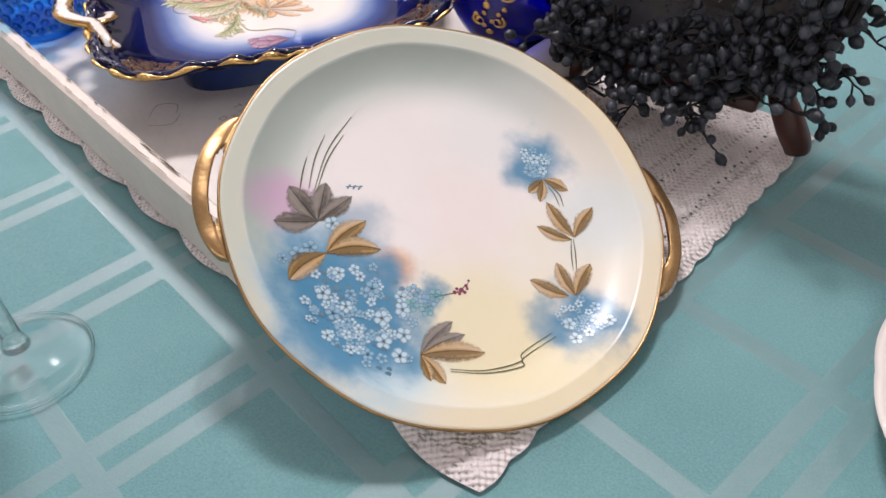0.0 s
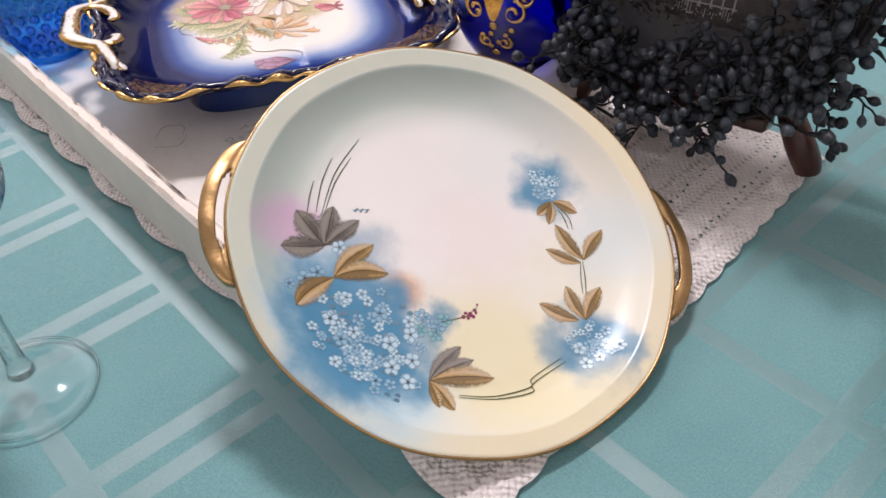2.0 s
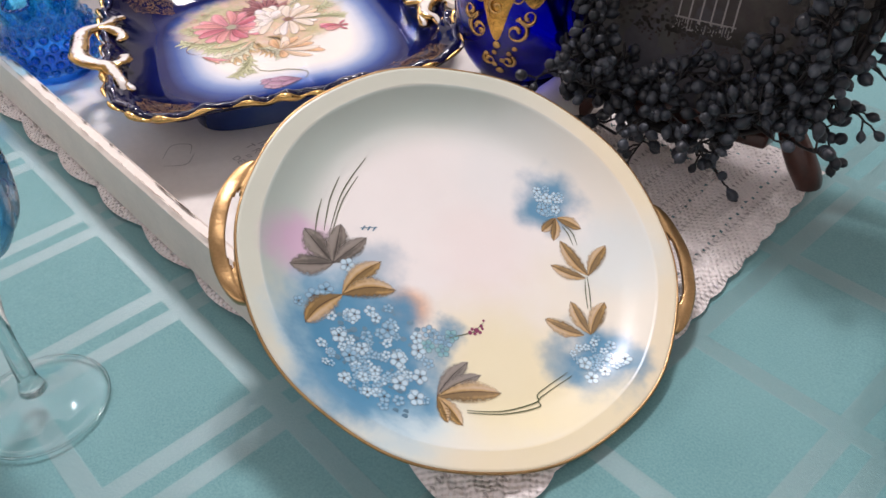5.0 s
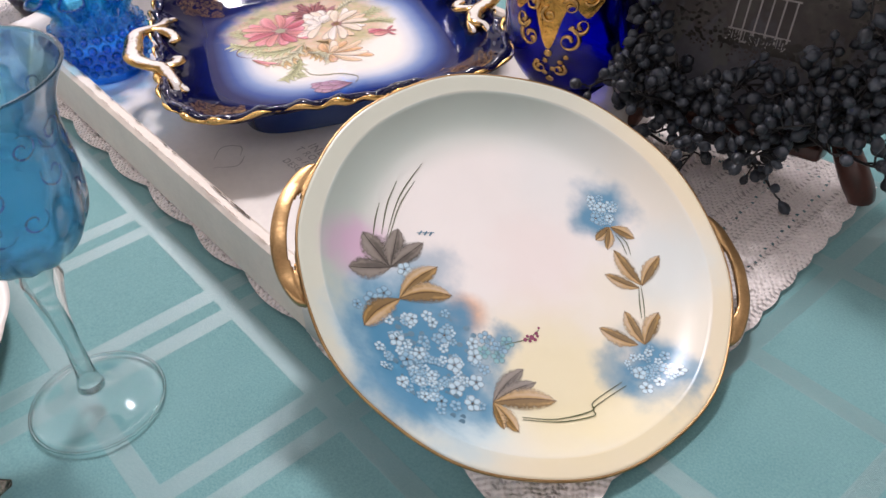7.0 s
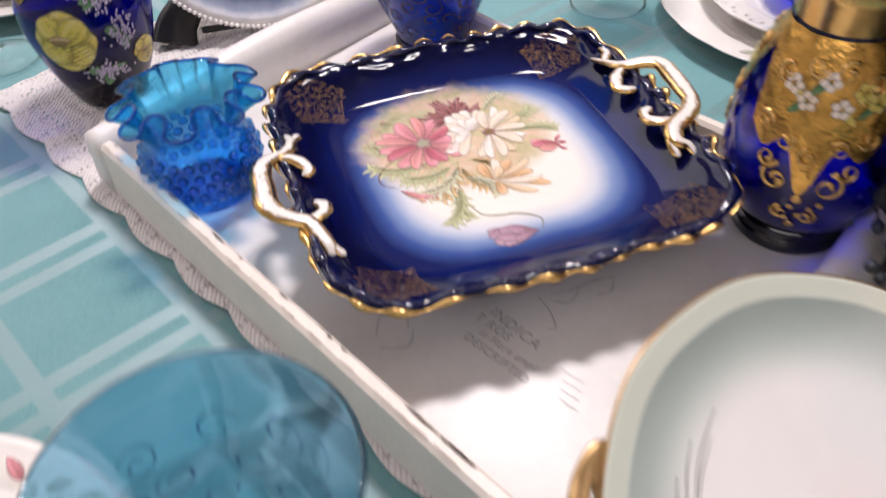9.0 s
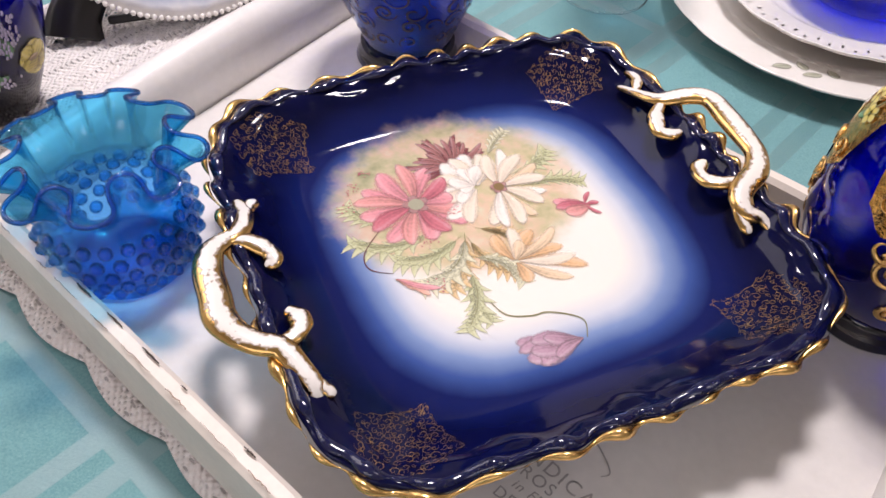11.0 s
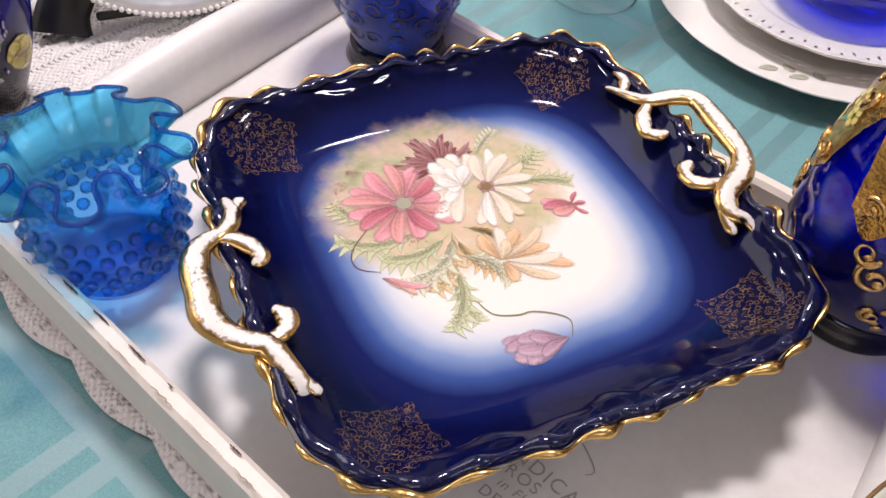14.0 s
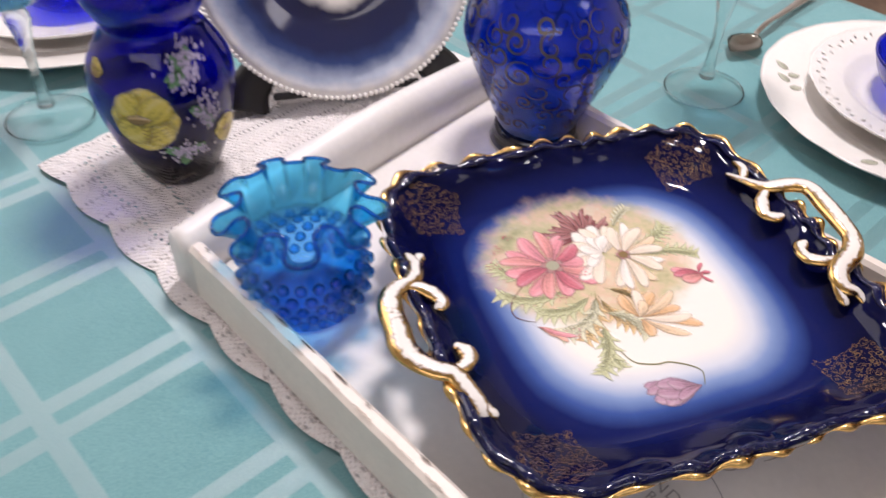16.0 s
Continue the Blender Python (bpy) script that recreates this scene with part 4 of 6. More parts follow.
for base, tip, w, m, l in (((-0.0174, -0.0787), (-0.0009, -0.0601), 0.0085, GREY_LEAF, GREY_LINE), ((-0.0174, -0.0787), (0.0052, -0.0665), 0.0075, GREY_LEAF, GREY_LINE),
                           ((-0.0174, -0.0787), (0.0148, -0.0754), 0.0105, OCHRE, BROWN), ((-0.0174, -0.0787), (-0.0064, -0.0934), 0.0085, OCHRE, BROWN), ((-0.0174, -0.0787), (-0.0135, -0.0922), 0.0060, OCHRE, BROWN),
                           ((0.0689, -0.0072), (0.0548, 0.0129), 0.0090, OCHRE, BROWN), ((0.0689, -0.0072), (0.0809, 0.0117), 0.0080, OCHRE, BROWN), ((0.0671, -0.0089), (0.0480, -0.0025), 0.0072, OCHRE, BROWN),
                           ((0.0657, -0.0415), (0.0569, -0.0231), 0.0085, OCHRE, BROWN), ((0.0657, -0.0415), (0.0759, -0.0225), 0.0085, OCHRE, BROWN), ((0.0620, -0.0420), (0.0413, -0.0342), 0.0085, OCHRE, BROWN),
                           ((0.0537, 0.0272), (0.0449, 0.0178), 0.0065, OCHRE, BROWN), ((0.0537, 0.0272), (0.0512, 0.0126), 0.0060, OCHRE, BROWN), ((0.0545, 0.0272), (0.0681, 0.0215), 0.0075, OCHRE, BROWN)):
    painted_leaf(cake_plate, base, tip, w, L2, m, l, 0.05, notch=0.02)
for pts in (((-0.0700, 0.0057), (-0.0640, 0.030), (-0.0522, 0.0523)), ((-0.0690, 0.004), (-0.0640, 0.024), (-0.0561, 0.0404)), ((-0.0729, 0.0060), (-0.0705, 0.024), (-0.0659, 0.0387)), ((-0.0774, 0.0028), (-0.0765, 0.014), (-0.0747, 0.0240)),
            ((-0.0033, -0.0862), (0.0150, -0.0862), (0.0326, -0.0821), (0.0340, -0.0773), (0.0520, -0.0650)), ((-0.0033, -0.0850), (0.0140, -0.0848), (0.0320, -0.0795), (0.0338, -0.0746), (0.0500, -0.0632)),
            ((0.0676, -0.0277), (0.0683, -0.018), (0.0680, -0.0080)), ((0.0660, -0.0270), (0.0660, -0.018), (0.0668, -0.0080)), ((0.0590, 0.0225), (0.0630, 0.018), (0.0645, 0.0110)), ((0.0570, 0.0225), (0.0600, 0.018), (0.0622, 0.0110))):
    part("painted_stem", strip(catmull([(*p, 0) for p in pts], 6), 0.00065, L3), DARK_GREEN, cake_plate)
BLOOMS = ((-0.0607, -0.0125), (-0.0568, -0.0391), (-0.0464, -0.0401), (-0.0406, -0.0462), (-0.0643, -0.0506), (-0.0531, -0.0565), (-0.0470, -0.0677), (-0.0358, -0.0611),
          (-0.0592, -0.0606), (-0.0622, -0.0736), (-0.0530, -0.0713), (-0.0351, -0.0731), (-0.0252, -0.0690), (-0.0431, -0.0807), (-0.0512, -0.0793), (-0.0276, -0.0800),
          (-0.0257, -0.0558), (-0.0264, -0.0491), (-0.0842, -0.0356), (-0.0769, -0.0311), (-0.0711, -0.0271))
RIGHT_BLOOMS = ((0.0444, 0.0437), (0.0558, 0.0388), (0.0463, 0.0316), (0.0500, 0.0395), (0.0545, 0.0325), (0.0665, -0.0462), (0.0599, -0.0579), (0.0733, -0.0558), (0.0685, -0.0632), (0.0581, -0.0494), (0.0616, -0.0664), (0.0790, -0.0569), (0.0745, -0.0480))
for i, (x, y) in enumerate(BLOOMS + RIGHT_BLOOMS):
    s = (0.0046, 0.0038, 0.0032, 0.0048)[i % 4] * (0.85 if i >= len(BLOOMS) else 1)
    fl = part("painted_flower", five_petals(x, y, s, L3, i * 0.7, 0.9), SKY_PETAL if i % 5 == 3 or 17 < i < 21 else PALE_PETAL, cake_plate)
    part("flower_eye", dot(x, y, s * 0.12, lambda u, v: L3(u, v) + 0.00004), BROWN, fl)
rng = random.Random(5)
for i in range(190):
    x, y = rng.gauss(-0.054, 0.017), rng.gauss(-0.062, 0.018)
    if i > 140:
        x, y = (rng.gauss(0.050, 0.005), rng.gauss(0.037, 0.005)) if i % 2 else (rng.gauss(0.067, 0.007), rng.gauss(-0.056, 0.006))
    if math.hypot(x, y) < 0.097 and y < 0.05 and (x > 0.03 or (y < -0.034 and x < -0.020)):
        part("painted_flower", five_petals(x, y, rng.uniform(0.0018, 0.0034), lambda u, v, i=i: L2(u, v) + 0.0000003 * i, i * 0.9), SKY_PETAL if i % 3 else PALE_PETAL, cake_plate)
bm = bmesh.new()
for i in range(90):
    x, y = rng.gauss(-0.050, 0.016), rng.gauss(-0.058, 0.018)
    if math.hypot(x, y) < 0.099 and y < -0.034 and x < -0.022:
        s = rng.uniform(0.0007, 0.0019)
        ring = [bm.verts.new((x + s * math.cos(b), y + s * 0.8 * math.sin(b), L2(x, y))) for b in (2 * math.pi * j / 8 for j in range(8))]
        bm.faces.new(ring)
tagged(part("painted_dab", bm, SKY_PETAL, cake_plate), kind="stuff")
for i, (x, y) in enumerate(((-0.0171, -0.0482), (-0.0087, -0.0470), (-0.0120, -0.0505), (-0.0135, -0.0550), (-0.0200, -0.0455), (-0.0210, -0.0530))):
    part("painted_flower", five_petals(x, y, 0.0042, L2, i), TEAL if i % 2 else SKY_PETAL, cake_plate)
part("painted_stem", strip([(-0.010, -0.0480), (-0.003, -0.0460), (0.0030, -0.0440), (0.0085, -0.0385)], 0.0006, L2), DARK_GREEN, cake_plate)
for x, y, s in ((0.0022, -0.0425, 0.0009), (0.0035, -0.0450, 0.0009), (0.0076, -0.0420, 0.0008), (0.0010, -0.0445, 0.0011), (0.0045, -0.0430, 0.0014), (0.0070, -0.0405, 0.0010), (0.0062, -0.0440, 0.0010), (0.0085, -0.0375, 0.0007)):
    part("painted_berry", dot(x, y, s, L3), MAGENTA, cake_plate)
for k in range(3):
    part("painted_bar", strip([(-0.0535 + 0.0028 * k, 0.0085), (-0.0520 + 0.0028 * k, 0.0110)], 0.0008, L3, taper=False), SKY_PETAL, cake_plate)
part("painted_bar", strip([(-0.0545, 0.0095), (-0.0455, 0.0108)], 0.0004, L3, taper=False), SKY_PETAL, cake_plate)

for piece in cake_plate.children_recursive:
    if piece.name.startswith(("painted", "flower_eye", "vein")):
        for v in piece.data.vertices:
            over = v.co.z - plate_lift(v.co.x, v.co.y)
            v.co.x, v.co.y = v.co.x + PAINT_X, v.co.y + PAINT_Y
            v.co.z = plate_lift(v.co.x, v.co.y) + over

# painting, handles and gold on the square dish


def dish_floor(x, y):
    s = math.hypot(x - DISH_X, y - DISH_Y) / squircle(math.atan2(y - DISH_Y, x - DISH_X), 0.086, 0.088, 5)
    return DISH_Z + 0.0020 * s ** 3


F1 = lambda x, y: dish_floor(x, y) + 0.00016
F2 = lambda x, y: dish_floor(x, y) + 0.00034
F3 = lambda x, y: dish_floor(x, y) + 0.00052
STACK = [0]


def petals(cx, cy, tips, width, mats, lift, name="painted_petal", start=0.06):
    """Overlapping round-ended petals, each on the one before."""
    for i, (x, y) in enumerate(tips):
        STACK[0] = (STACK[0] + 1) % 14
        b = (cx + (x - cx) * start, cy + (y - cy) * start)
        part(name, leaf(b, (x, y), width * (1.0, 0.84, 1.1, 0.92)[i % 4], lambda u, v, k=STACK[0]: lift(u, v) + 0.000014 * k, 0.07 * (-1) ** i, n=10, blunt=True), mats[i % len(mats)], dish)


def flower_eye(cx, cy, size, outer, inner, lift):
    part("flower_eye", five_petals(cx, cy, size, lambda u, v: lift(u, v) + 0.00022, 0.3), outer, dish)
    part("flower_eye", dot(cx, cy, size * 0.55, lambda u, v: lift(u, v) + 0.00026, 14), inner, dish)


def fan(cx, cy, a0, a1, n, r0, r1, seed):
    q = random.Random(seed)
    out = []
    for i in range(n):
        a = radians(a0 + (a1 - a0) * i / max(n - 1, 1) + q.uniform(-5, 5))
        r = q.uniform(r0, r1)
        out.append((cx + r * math.cos(a), cy + r * math.sin(a)))
    return out


def fern(base, tip, width, bend, mat, lift, pairs=6):
    """A feathery painted leaf: pairs of curved lobes along a bent rib."""
    b, d = Vector(base), Vector(tip) - Vector(base)
    nrm = Vector((-d.y, d.x)).normalized()
    at = lambda t: b + d * t + nrm * bend * d.length * math.sin(math.pi * t)
    bm = bmesh.new()
    STACK[0] = (STACK[0] + 1) % 14
    up = lambda u, v, k=STACK[0]: lift(u, v) + 0.000010 * k
    for i in range(pairs):
        t = 0.12 + 0.76 * i / pairs
        o = at(t)
        f = (at(t + 0.02) - at(t)).normalized()
        w = width * (0.45 + 0.75 * math.sin(math.pi * (0.15 + 0.8 * t)))
        for s in (-1, 1):
            e = o + f * w * 1.25 + Vector((-f.y, f.x)) * s * w * 0.66
            leaf(o, e, w * 0.50, up, 0.24 * -s, bm=bm, n=7)
    leaf(at(0.7), at(1.0), width * 0.55, up, 0.0, bm=bm, n=7)
    lf = part("painted_leaf", bm, mat, dish)
    part("rib", strip([at(i / 10) for i in range(10)], 0.0003, lambda u, v: up(u, v) + 0.00005), OLIVE, lf)


for i, (bx, by, tx, ty, w, c) in enumerate(((-0.030, 0.010, -0.0725, 0.0165, 0.0105, 0.16), (-0.020, 0.002, -0.0544, -0.0028, 0.0105, 0.14), (-0.018, 0.0028, -0.0507, -0.0206, 0.0110, 0.18), (-0.018, 0.000, -0.0063, -0.0300, 0.0085, -0.10),
                                            (-0.0255, -0.018, -0.0417, -0.0525, 0.0095, 0.12), (-0.0245, -0.020, -0.0283, -0.0516, 0.0080, -0.12), (-0.0225, -0.012, -0.0063, -0.0359, 0.0085, 0.18), (-0.018, 0.003, -0.0403, -0.0293, 0.0095, 0.10),
                                            (0.022, 0.022, 0.053, 0.0136, 0.0085, 0.10), (0.020, 0.032, 0.0442, 0.041, 0.0095, -0.1), (0.015, 0.048, 0.033, 0.0644, 0.0060, 0.05), (-0.012, 0.004, 0.004, -0.014, 0.0085, 0.1), (-0.050, 0.020, -0.064, 0.038, 0.0085, 0.1))):
    fern((bx, by), (tx, ty), w, c, (SAGE, SAGE, PALE_SAGE, TAN)[i % 4], F1 if i not in (2, 4) else F2)
petals(-0.0042, 0.0482, fan(-0.0042, 0.0482, 15, 190, 30, 0.014, 0.0265, 3), 0.0042, (MAROON, DULL_MAROON), F1)
petals(-0.0324, 0.029, ((-0.0545, 0.0477), (-0.0615, 0.0401), (-0.0615, 0.0301), (-0.0585, 0.0190), (-0.0543, 0.0094), (-0.0444, 0.0043), (-0.0332, 0.0033), (-0.0232, 0.0061), (-0.0136, 0.0083), (-0.0100, 0.0180), (-0.013, 0.0276), (-0.0120, 0.0420), (-0.0175, 0.0523), (-0.0306, 0.0597), (-0.0422, 0.0569)), 0.0118, (PINK, SOFT_PINK, PINK, DEEP_ROSE), F2)
flower_eye(-0.0324, 0.029, 0.0072, DULL_MAROON, PALE_SAGE, F2)
petals(0.0008, 0.0293, ((0.0165, 0.0454), (0.0120, 0.0525), (0.0040, 0.0550), (-0.0040, 0.0540), (-0.0094, 0.0522), (-0.0154, 0.0427), (-0.0210, 0.0330), (-0.0237, 0.0226), (-0.0217, 0.0136), (-0.0128, 0.0070)), 0.0110, (WHITE_PAINT, CREAM), F2)
petals(0.0000, 0.0310, ((-0.0110, 0.0390), (-0.0030, 0.0455), (0.0080, 0.0440), (-0.0120, 0.0220), (-0.0080, 0.0310)), 0.0095, (WHITE_PAINT,), F3)
petals(0.0111, 0.0254, ((0.0150, 0.0500), (0.0238, 0.0519), (0.0318, 0.0442), (0.0366, 0.0346), (0.0366, 0.0236), (0.0325, 0.0142), (0.0275, 0.0072), (0.0200, 0.0000), (0.0110, -0.0030), (0.0030, -0.0020), (-0.0035, 0.0020)), 0.0090, (CREAM, WHITE_PAINT, CREAM, PALE_PEACH), F3)
flower_eye(0.0111, 0.0254, 0.0050, DULL_MAROON, OCHRE, F3)
petals(-0.0035, -0.0228, ((-0.003, -0.0369), (0.0170, -0.0416), (0.0271, -0.0373), (0.0250, -0.0290), (0.0220, -0.0220), (0.0240, -0.0091), (0.0127, -0.0069), (0.0034, -0.0020), (-0.0065, -0.0034), (0.0040, -0.0110)), 0.0086, (PEACH, PALE_PEACH, PEACH, CREAM), F2)
petals(0.0476, -0.0030, ((0.0316, 0.0065), (0.0306, 0.0015), (0.0336, -0.0035), (0.0330, 0.0030)), 0.0088, (PINK, DEEP_ROSE, SOFT_PINK), F2, start=0.0)
petals(0.0450, -0.0020, ((0.0516, 0.0055), (0.0500, -0.0104), (0.0525, -0.0030)), 0.0032, (DEEP_ROSE,), F3)
petals(0.0015, -0.0735, ((-0.0250, -0.0650), (-0.0260, -0.0700), (-0.0245, -0.0755), (-0.0200, -0.0800), (-0.0215, -0.0720), (-0.0190, -0.0670)), 0.0110, (ROSE,), F2, start=0.0)
petals(0.0030, -0.0740, ((-0.0130, -0.0670), (-0.0125, -0.0790)), 0.0085, (ROSE,), F3, start=0.0)
petals(-0.0597, -0.0124, ((-0.0480, -0.0276), (-0.0420, -0.0252), (-0.0520, -0.0220)), 0.0050, (SALMON, PINK), F3)
part("painted_stem", strip(catmull([(-0.0255, -0.0374, 0), (-0.0235, -0.0460, 0), (-0.0201, -0.051, 0), (-0.0112, -0.0545, 0), (-0.0043, -0.0551, 0), (0.0047, -0.0605, 0), (0.0085, -0.0660, 0), (0.0050, -0.0740, 0)], 6), 0.0008, F2), OLIVE, dish)
part("painted_stem", strip(catmull([(-0.0542, 0.0195, 0), (-0.0669, 0.0069, 0), (-0.0679, -0.0034, 0), (-0.0587, -0.0094, 0)], 6), 0.0006, F2), MAROON, dish)
q = random.Random(14)
bm = bmesh.new()
for cx, cy in ((-0.058, 0.050), (-0.050, 0.058), (-0.066, 0.038), (-0.036, 0.002), (-0.042, -0.024)):
    for i in range(16):
        x, y = q.gauss(cx, 0.0022), q.gauss(cy, 0.0022)
        leaf((x, y), (x + q.uniform(-0.0012, 0.0012), y + q.uniform(-0.0012, 0.0012)), 0.0009, F3, bm=bm, n=4)
tagged(part("painted_dab", bm, DEEP_ROSE, dish), kind="stuff")


def gilded_china():
    """White china whose sides are brushed with gold in a ragged edge."""
    k = Nodes("gold_brushed_china")
    at = k.n("ShaderNodeAttribute")
    at.attribute_name = "tone"
    sep = k.n("ShaderNodeSeparateColor")
    k.link(at.outputs["Color"], sep.inputs[0])
    f = k.math("ADD", sep.outputs[0], k.math("ADD", k.math("MULTIPLY", k.math("SUBTRACT", k.noise(420, 4), 0.5), 0.75), k.math("MULTIPLY", k.math("SUBTRACT", k.noise(55, 2), 0.5), 0.55)))
    gold = k.smooth(f, 0.44, 0.52)
    line = k.math("MULTIPLY", k.smooth(f, 0.32, 0.44), k.math("SUBTRACT", 1.0, gold))
    col = k.mix(gold, k.ramp(k.noise(40, 3), [(0.3, (0.80, 0.75, 0.69)), (0.7, (0.85, 0.81, 0.76))]), (0.60, 0.38, 0.13))
    k.set(Base_Color=k.mix(k.math("MULTIPLY", line, 0.75), col, (0.20, 0.11, 0.04)), Roughness=0.2, Coat_Weight=0.3)
    k.put(k.b.inputs["Metallic"], gold)
    k.bump(k.noise(200, 3), 0.15, 0.001)
    return k.m


GILDED = gilded_china()


def dish_handle(paths):
    h = None
    for i, (pts, r) in enumerate(paths):
        line = catmull(pts, 7)
        n = len(line)
        q = random.Random(int(abs(pts[0][1]) * 1e4) + i)
        p1, p2 = q.uniform(0, 6), q.uniform(0, 6)
        rad = lambda t: r * (0.10 + 1.55 * math.sin(math.pi * min(max(t, 0.004), 0.996)) ** 0.36 + 0.12 * math.sin(13 * t + p1) + 0.05 * math.sin(29 * t + p2))
        bm = tube(line, rad, 14, flat=0.50)
        tone = bm.verts.layers.float_color.new("tone")
        for v in bm.verts:
            j = min(range(n), key=lambda k: (line[k] - v.co).length_squared)
            d = line[min(j + 1, n - 1)] - line[max(j - 1, 0)]
            side = Vector((d.y, -d.x, 0)).normalized()
            s = abs((v.co - line[j]).dot(side)) / max(rad(j / max(n - 1, 1)), 1e-5)
            v[tone] = (max(s * 0.86 + (0.25 if v.co.z < line[j].z - 0.0008 else 0), 0.75 if j in (0, n - 1) else 0), 0, 0, 1)
        ob = part("handle" if i == 0 else "handle_branch", bm, GILDED, h or dish, "white branch shaped handle edged with gold" if i == 0 else "")
        h = h or ob
    return h


dish_handle([([(-0.1149, 0.0460, 0.0625), (-0.1142, 0.0317, 0.0660), (-0.1193, 0.0202, 0.0680), (-0.1269, 0.0163, 0.0690), (-0.1336, 0.0105, 0.0700), (-0.1367, 0.0004, 0.0700), (-0.1371, -0.0131, 0.0700), (-0.1376, -0.0254, 0.0700), (-0.1335, -0.0354, 0.0700), (-0.1271, -0.0423, 0.0695), (-0.1195, -0.0464, 0.0680), (-0.1155, -0.0551, 0.0660), (-0.1125, -0.0637, 0.0635), (-0.1119, -0.0697, 0.0600)], 0.0040),
             ([(-0.1251, 0.0156, 0.0690), (-0.1172, 0.0136, 0.0680), (-0.1104, 0.0072, 0.0660), (-0.1094, 0.0014, 0.0650), (-0.1136, -0.0002, 0.0640)], 0.0029),
             ([(-0.1205, -0.0449, 0.0680), (-0.1126, -0.0425, 0.0670), (-0.1083, -0.0367, 0.0660), (-0.1092, -0.0299, 0.0650), (-0.1121, -0.0263, 0.0640)], 0.0029),
             ([(-0.1147, 0.0319, 0.0660), (-0.1102, 0.0386, 0.0640), (-0.1071, 0.0434, 0.0625)], 0.0022),
             ([(-0.1133, -0.0607, 0.0640), (-0.1093, -0.0659, 0.0620), (-0.1052, -0.0695, 0.0590)], 0.0020)])
dish_handle([([(0.0998, 0.0609, 0.0600), (0.1017, 0.0490, 0.0640), (0.1079, 0.0349, 0.0675), (0.1219, 0.0300, 0.0695), (0.1302, 0.0231, 0.0700), (0.1290, 0.0067, 0.0705), (0.1275, -0.0087, 0.0705), (0.1253, -0.0219, 0.0700), (0.1177, -0.0321, 0.0695), (0.1080, -0.0369, 0.0680), (0.1021, -0.0421, 0.0665), (0.1008, -0.0500, 0.0645), (0.1059, -0.0543, 0.0630), (0.1073, -0.0612, 0.0600)], 0.0040),
             ([(0.1082, 0.0327, 0.0675), (0.0994, 0.0252, 0.0665), (0.0953, 0.0159, 0.0650), (0.0996, 0.0117, 0.0640), (0.1072, 0.0124, 0.0635)], 0.0029),
             ([(0.1100, -0.0331, 0.0685), (0.1001, -0.0304, 0.0665), (0.0954, -0.0239, 0.0650), (0.0977, -0.0157, 0.0640), (0.1048, -0.0117, 0.0640)], 0.0029),
             ([(0.1014, -0.0430, 0.0665), (0.0972, -0.0508, 0.0640), (0.0967, -0.0594, 0.0600)], 0.0024),
             ([(0.1028, 0.0497, 0.0640), (0.1097, 0.0593, 0.0635), (0.1106, 0.0717, 0.0610)], 0.0022)])


def filigree(corner, seed):
    """Fine gold scrollwork in a kite on a corner of the dish, alike on both sides, its point towards the middle."""
    q = random.Random(seed)
    bm = bmesh.new()

    def stroke(pts, thick):
        for flip in (1, -1):
            tube([Vector(dish_point(radians(corner) + flip * u / 0.120, min(w, 0.95))) + Vector((0, 0, 0.0003)) for u, w in pts], lambda t: thick * (0.35 + 0.6 * math.sin(math.pi * t)), 4, bm=bm)

    def curl(u, w, size, start, spin, turns=1.1):
        stroke([(u + size * (1 - 0.8 * i / 15) * math.cos(start + spin * turns * 6.28 * i / 15), w + size * (1 - 0.8 * i / 15) * math.sin(start + spin * turns * 6.28 * i / 15) / 0.115) for i in range(16)], 0.00012)

    rows = 11
    for row in range(rows):
        v = row / (rows - 1)
        w = 0.67 + 0.27 * v
        reach = 0.0022 + 0.0195 * min(v / 0.62, 1) * (1 if v < 0.62 else 1 - 0.55 * (v - 0.62) / 0.38)
        n = 1 + int(reach / 0.0030)
        for j in range(n):
            u = reach * (j + q.uniform(0.25, 0.75)) / n
            curl(u, w + q.uniform(-0.008, 0.008), q.uniform(0.0009, 0.0021), q.uniform(0, 6.28), q.choice((-1, 1)))
            stroke([(u, w), (u + q.uniform(-0.002, 0.002), w + q.uniform(0.006, 0.020))], 0.00010)
            if j % 2:
                stroke([(u + 0.0010, w + 0.004), (u + 0.0016, w + 0.006)], 0.00022)
    edge = [(0.0216 * min(v / 0.62, 1) * (1 if v < 0.62 else 1 - 0.5 * (v - 0.62) / 0.38) + 0.0005 * math.sin(v * 44), 0.66 + 0.28 * v) for v in (i / 40 for i in range(41))]
    stroke(edge[:30], 0.00008)
    tagged(part("gold_filigree", bm, FINE_GOLD, dish, "fine gold printed scrollwork"), kind="stuff")


for i, c in enumerate((133, 47, -47, -133)):
    filigree(c, 20 + i)

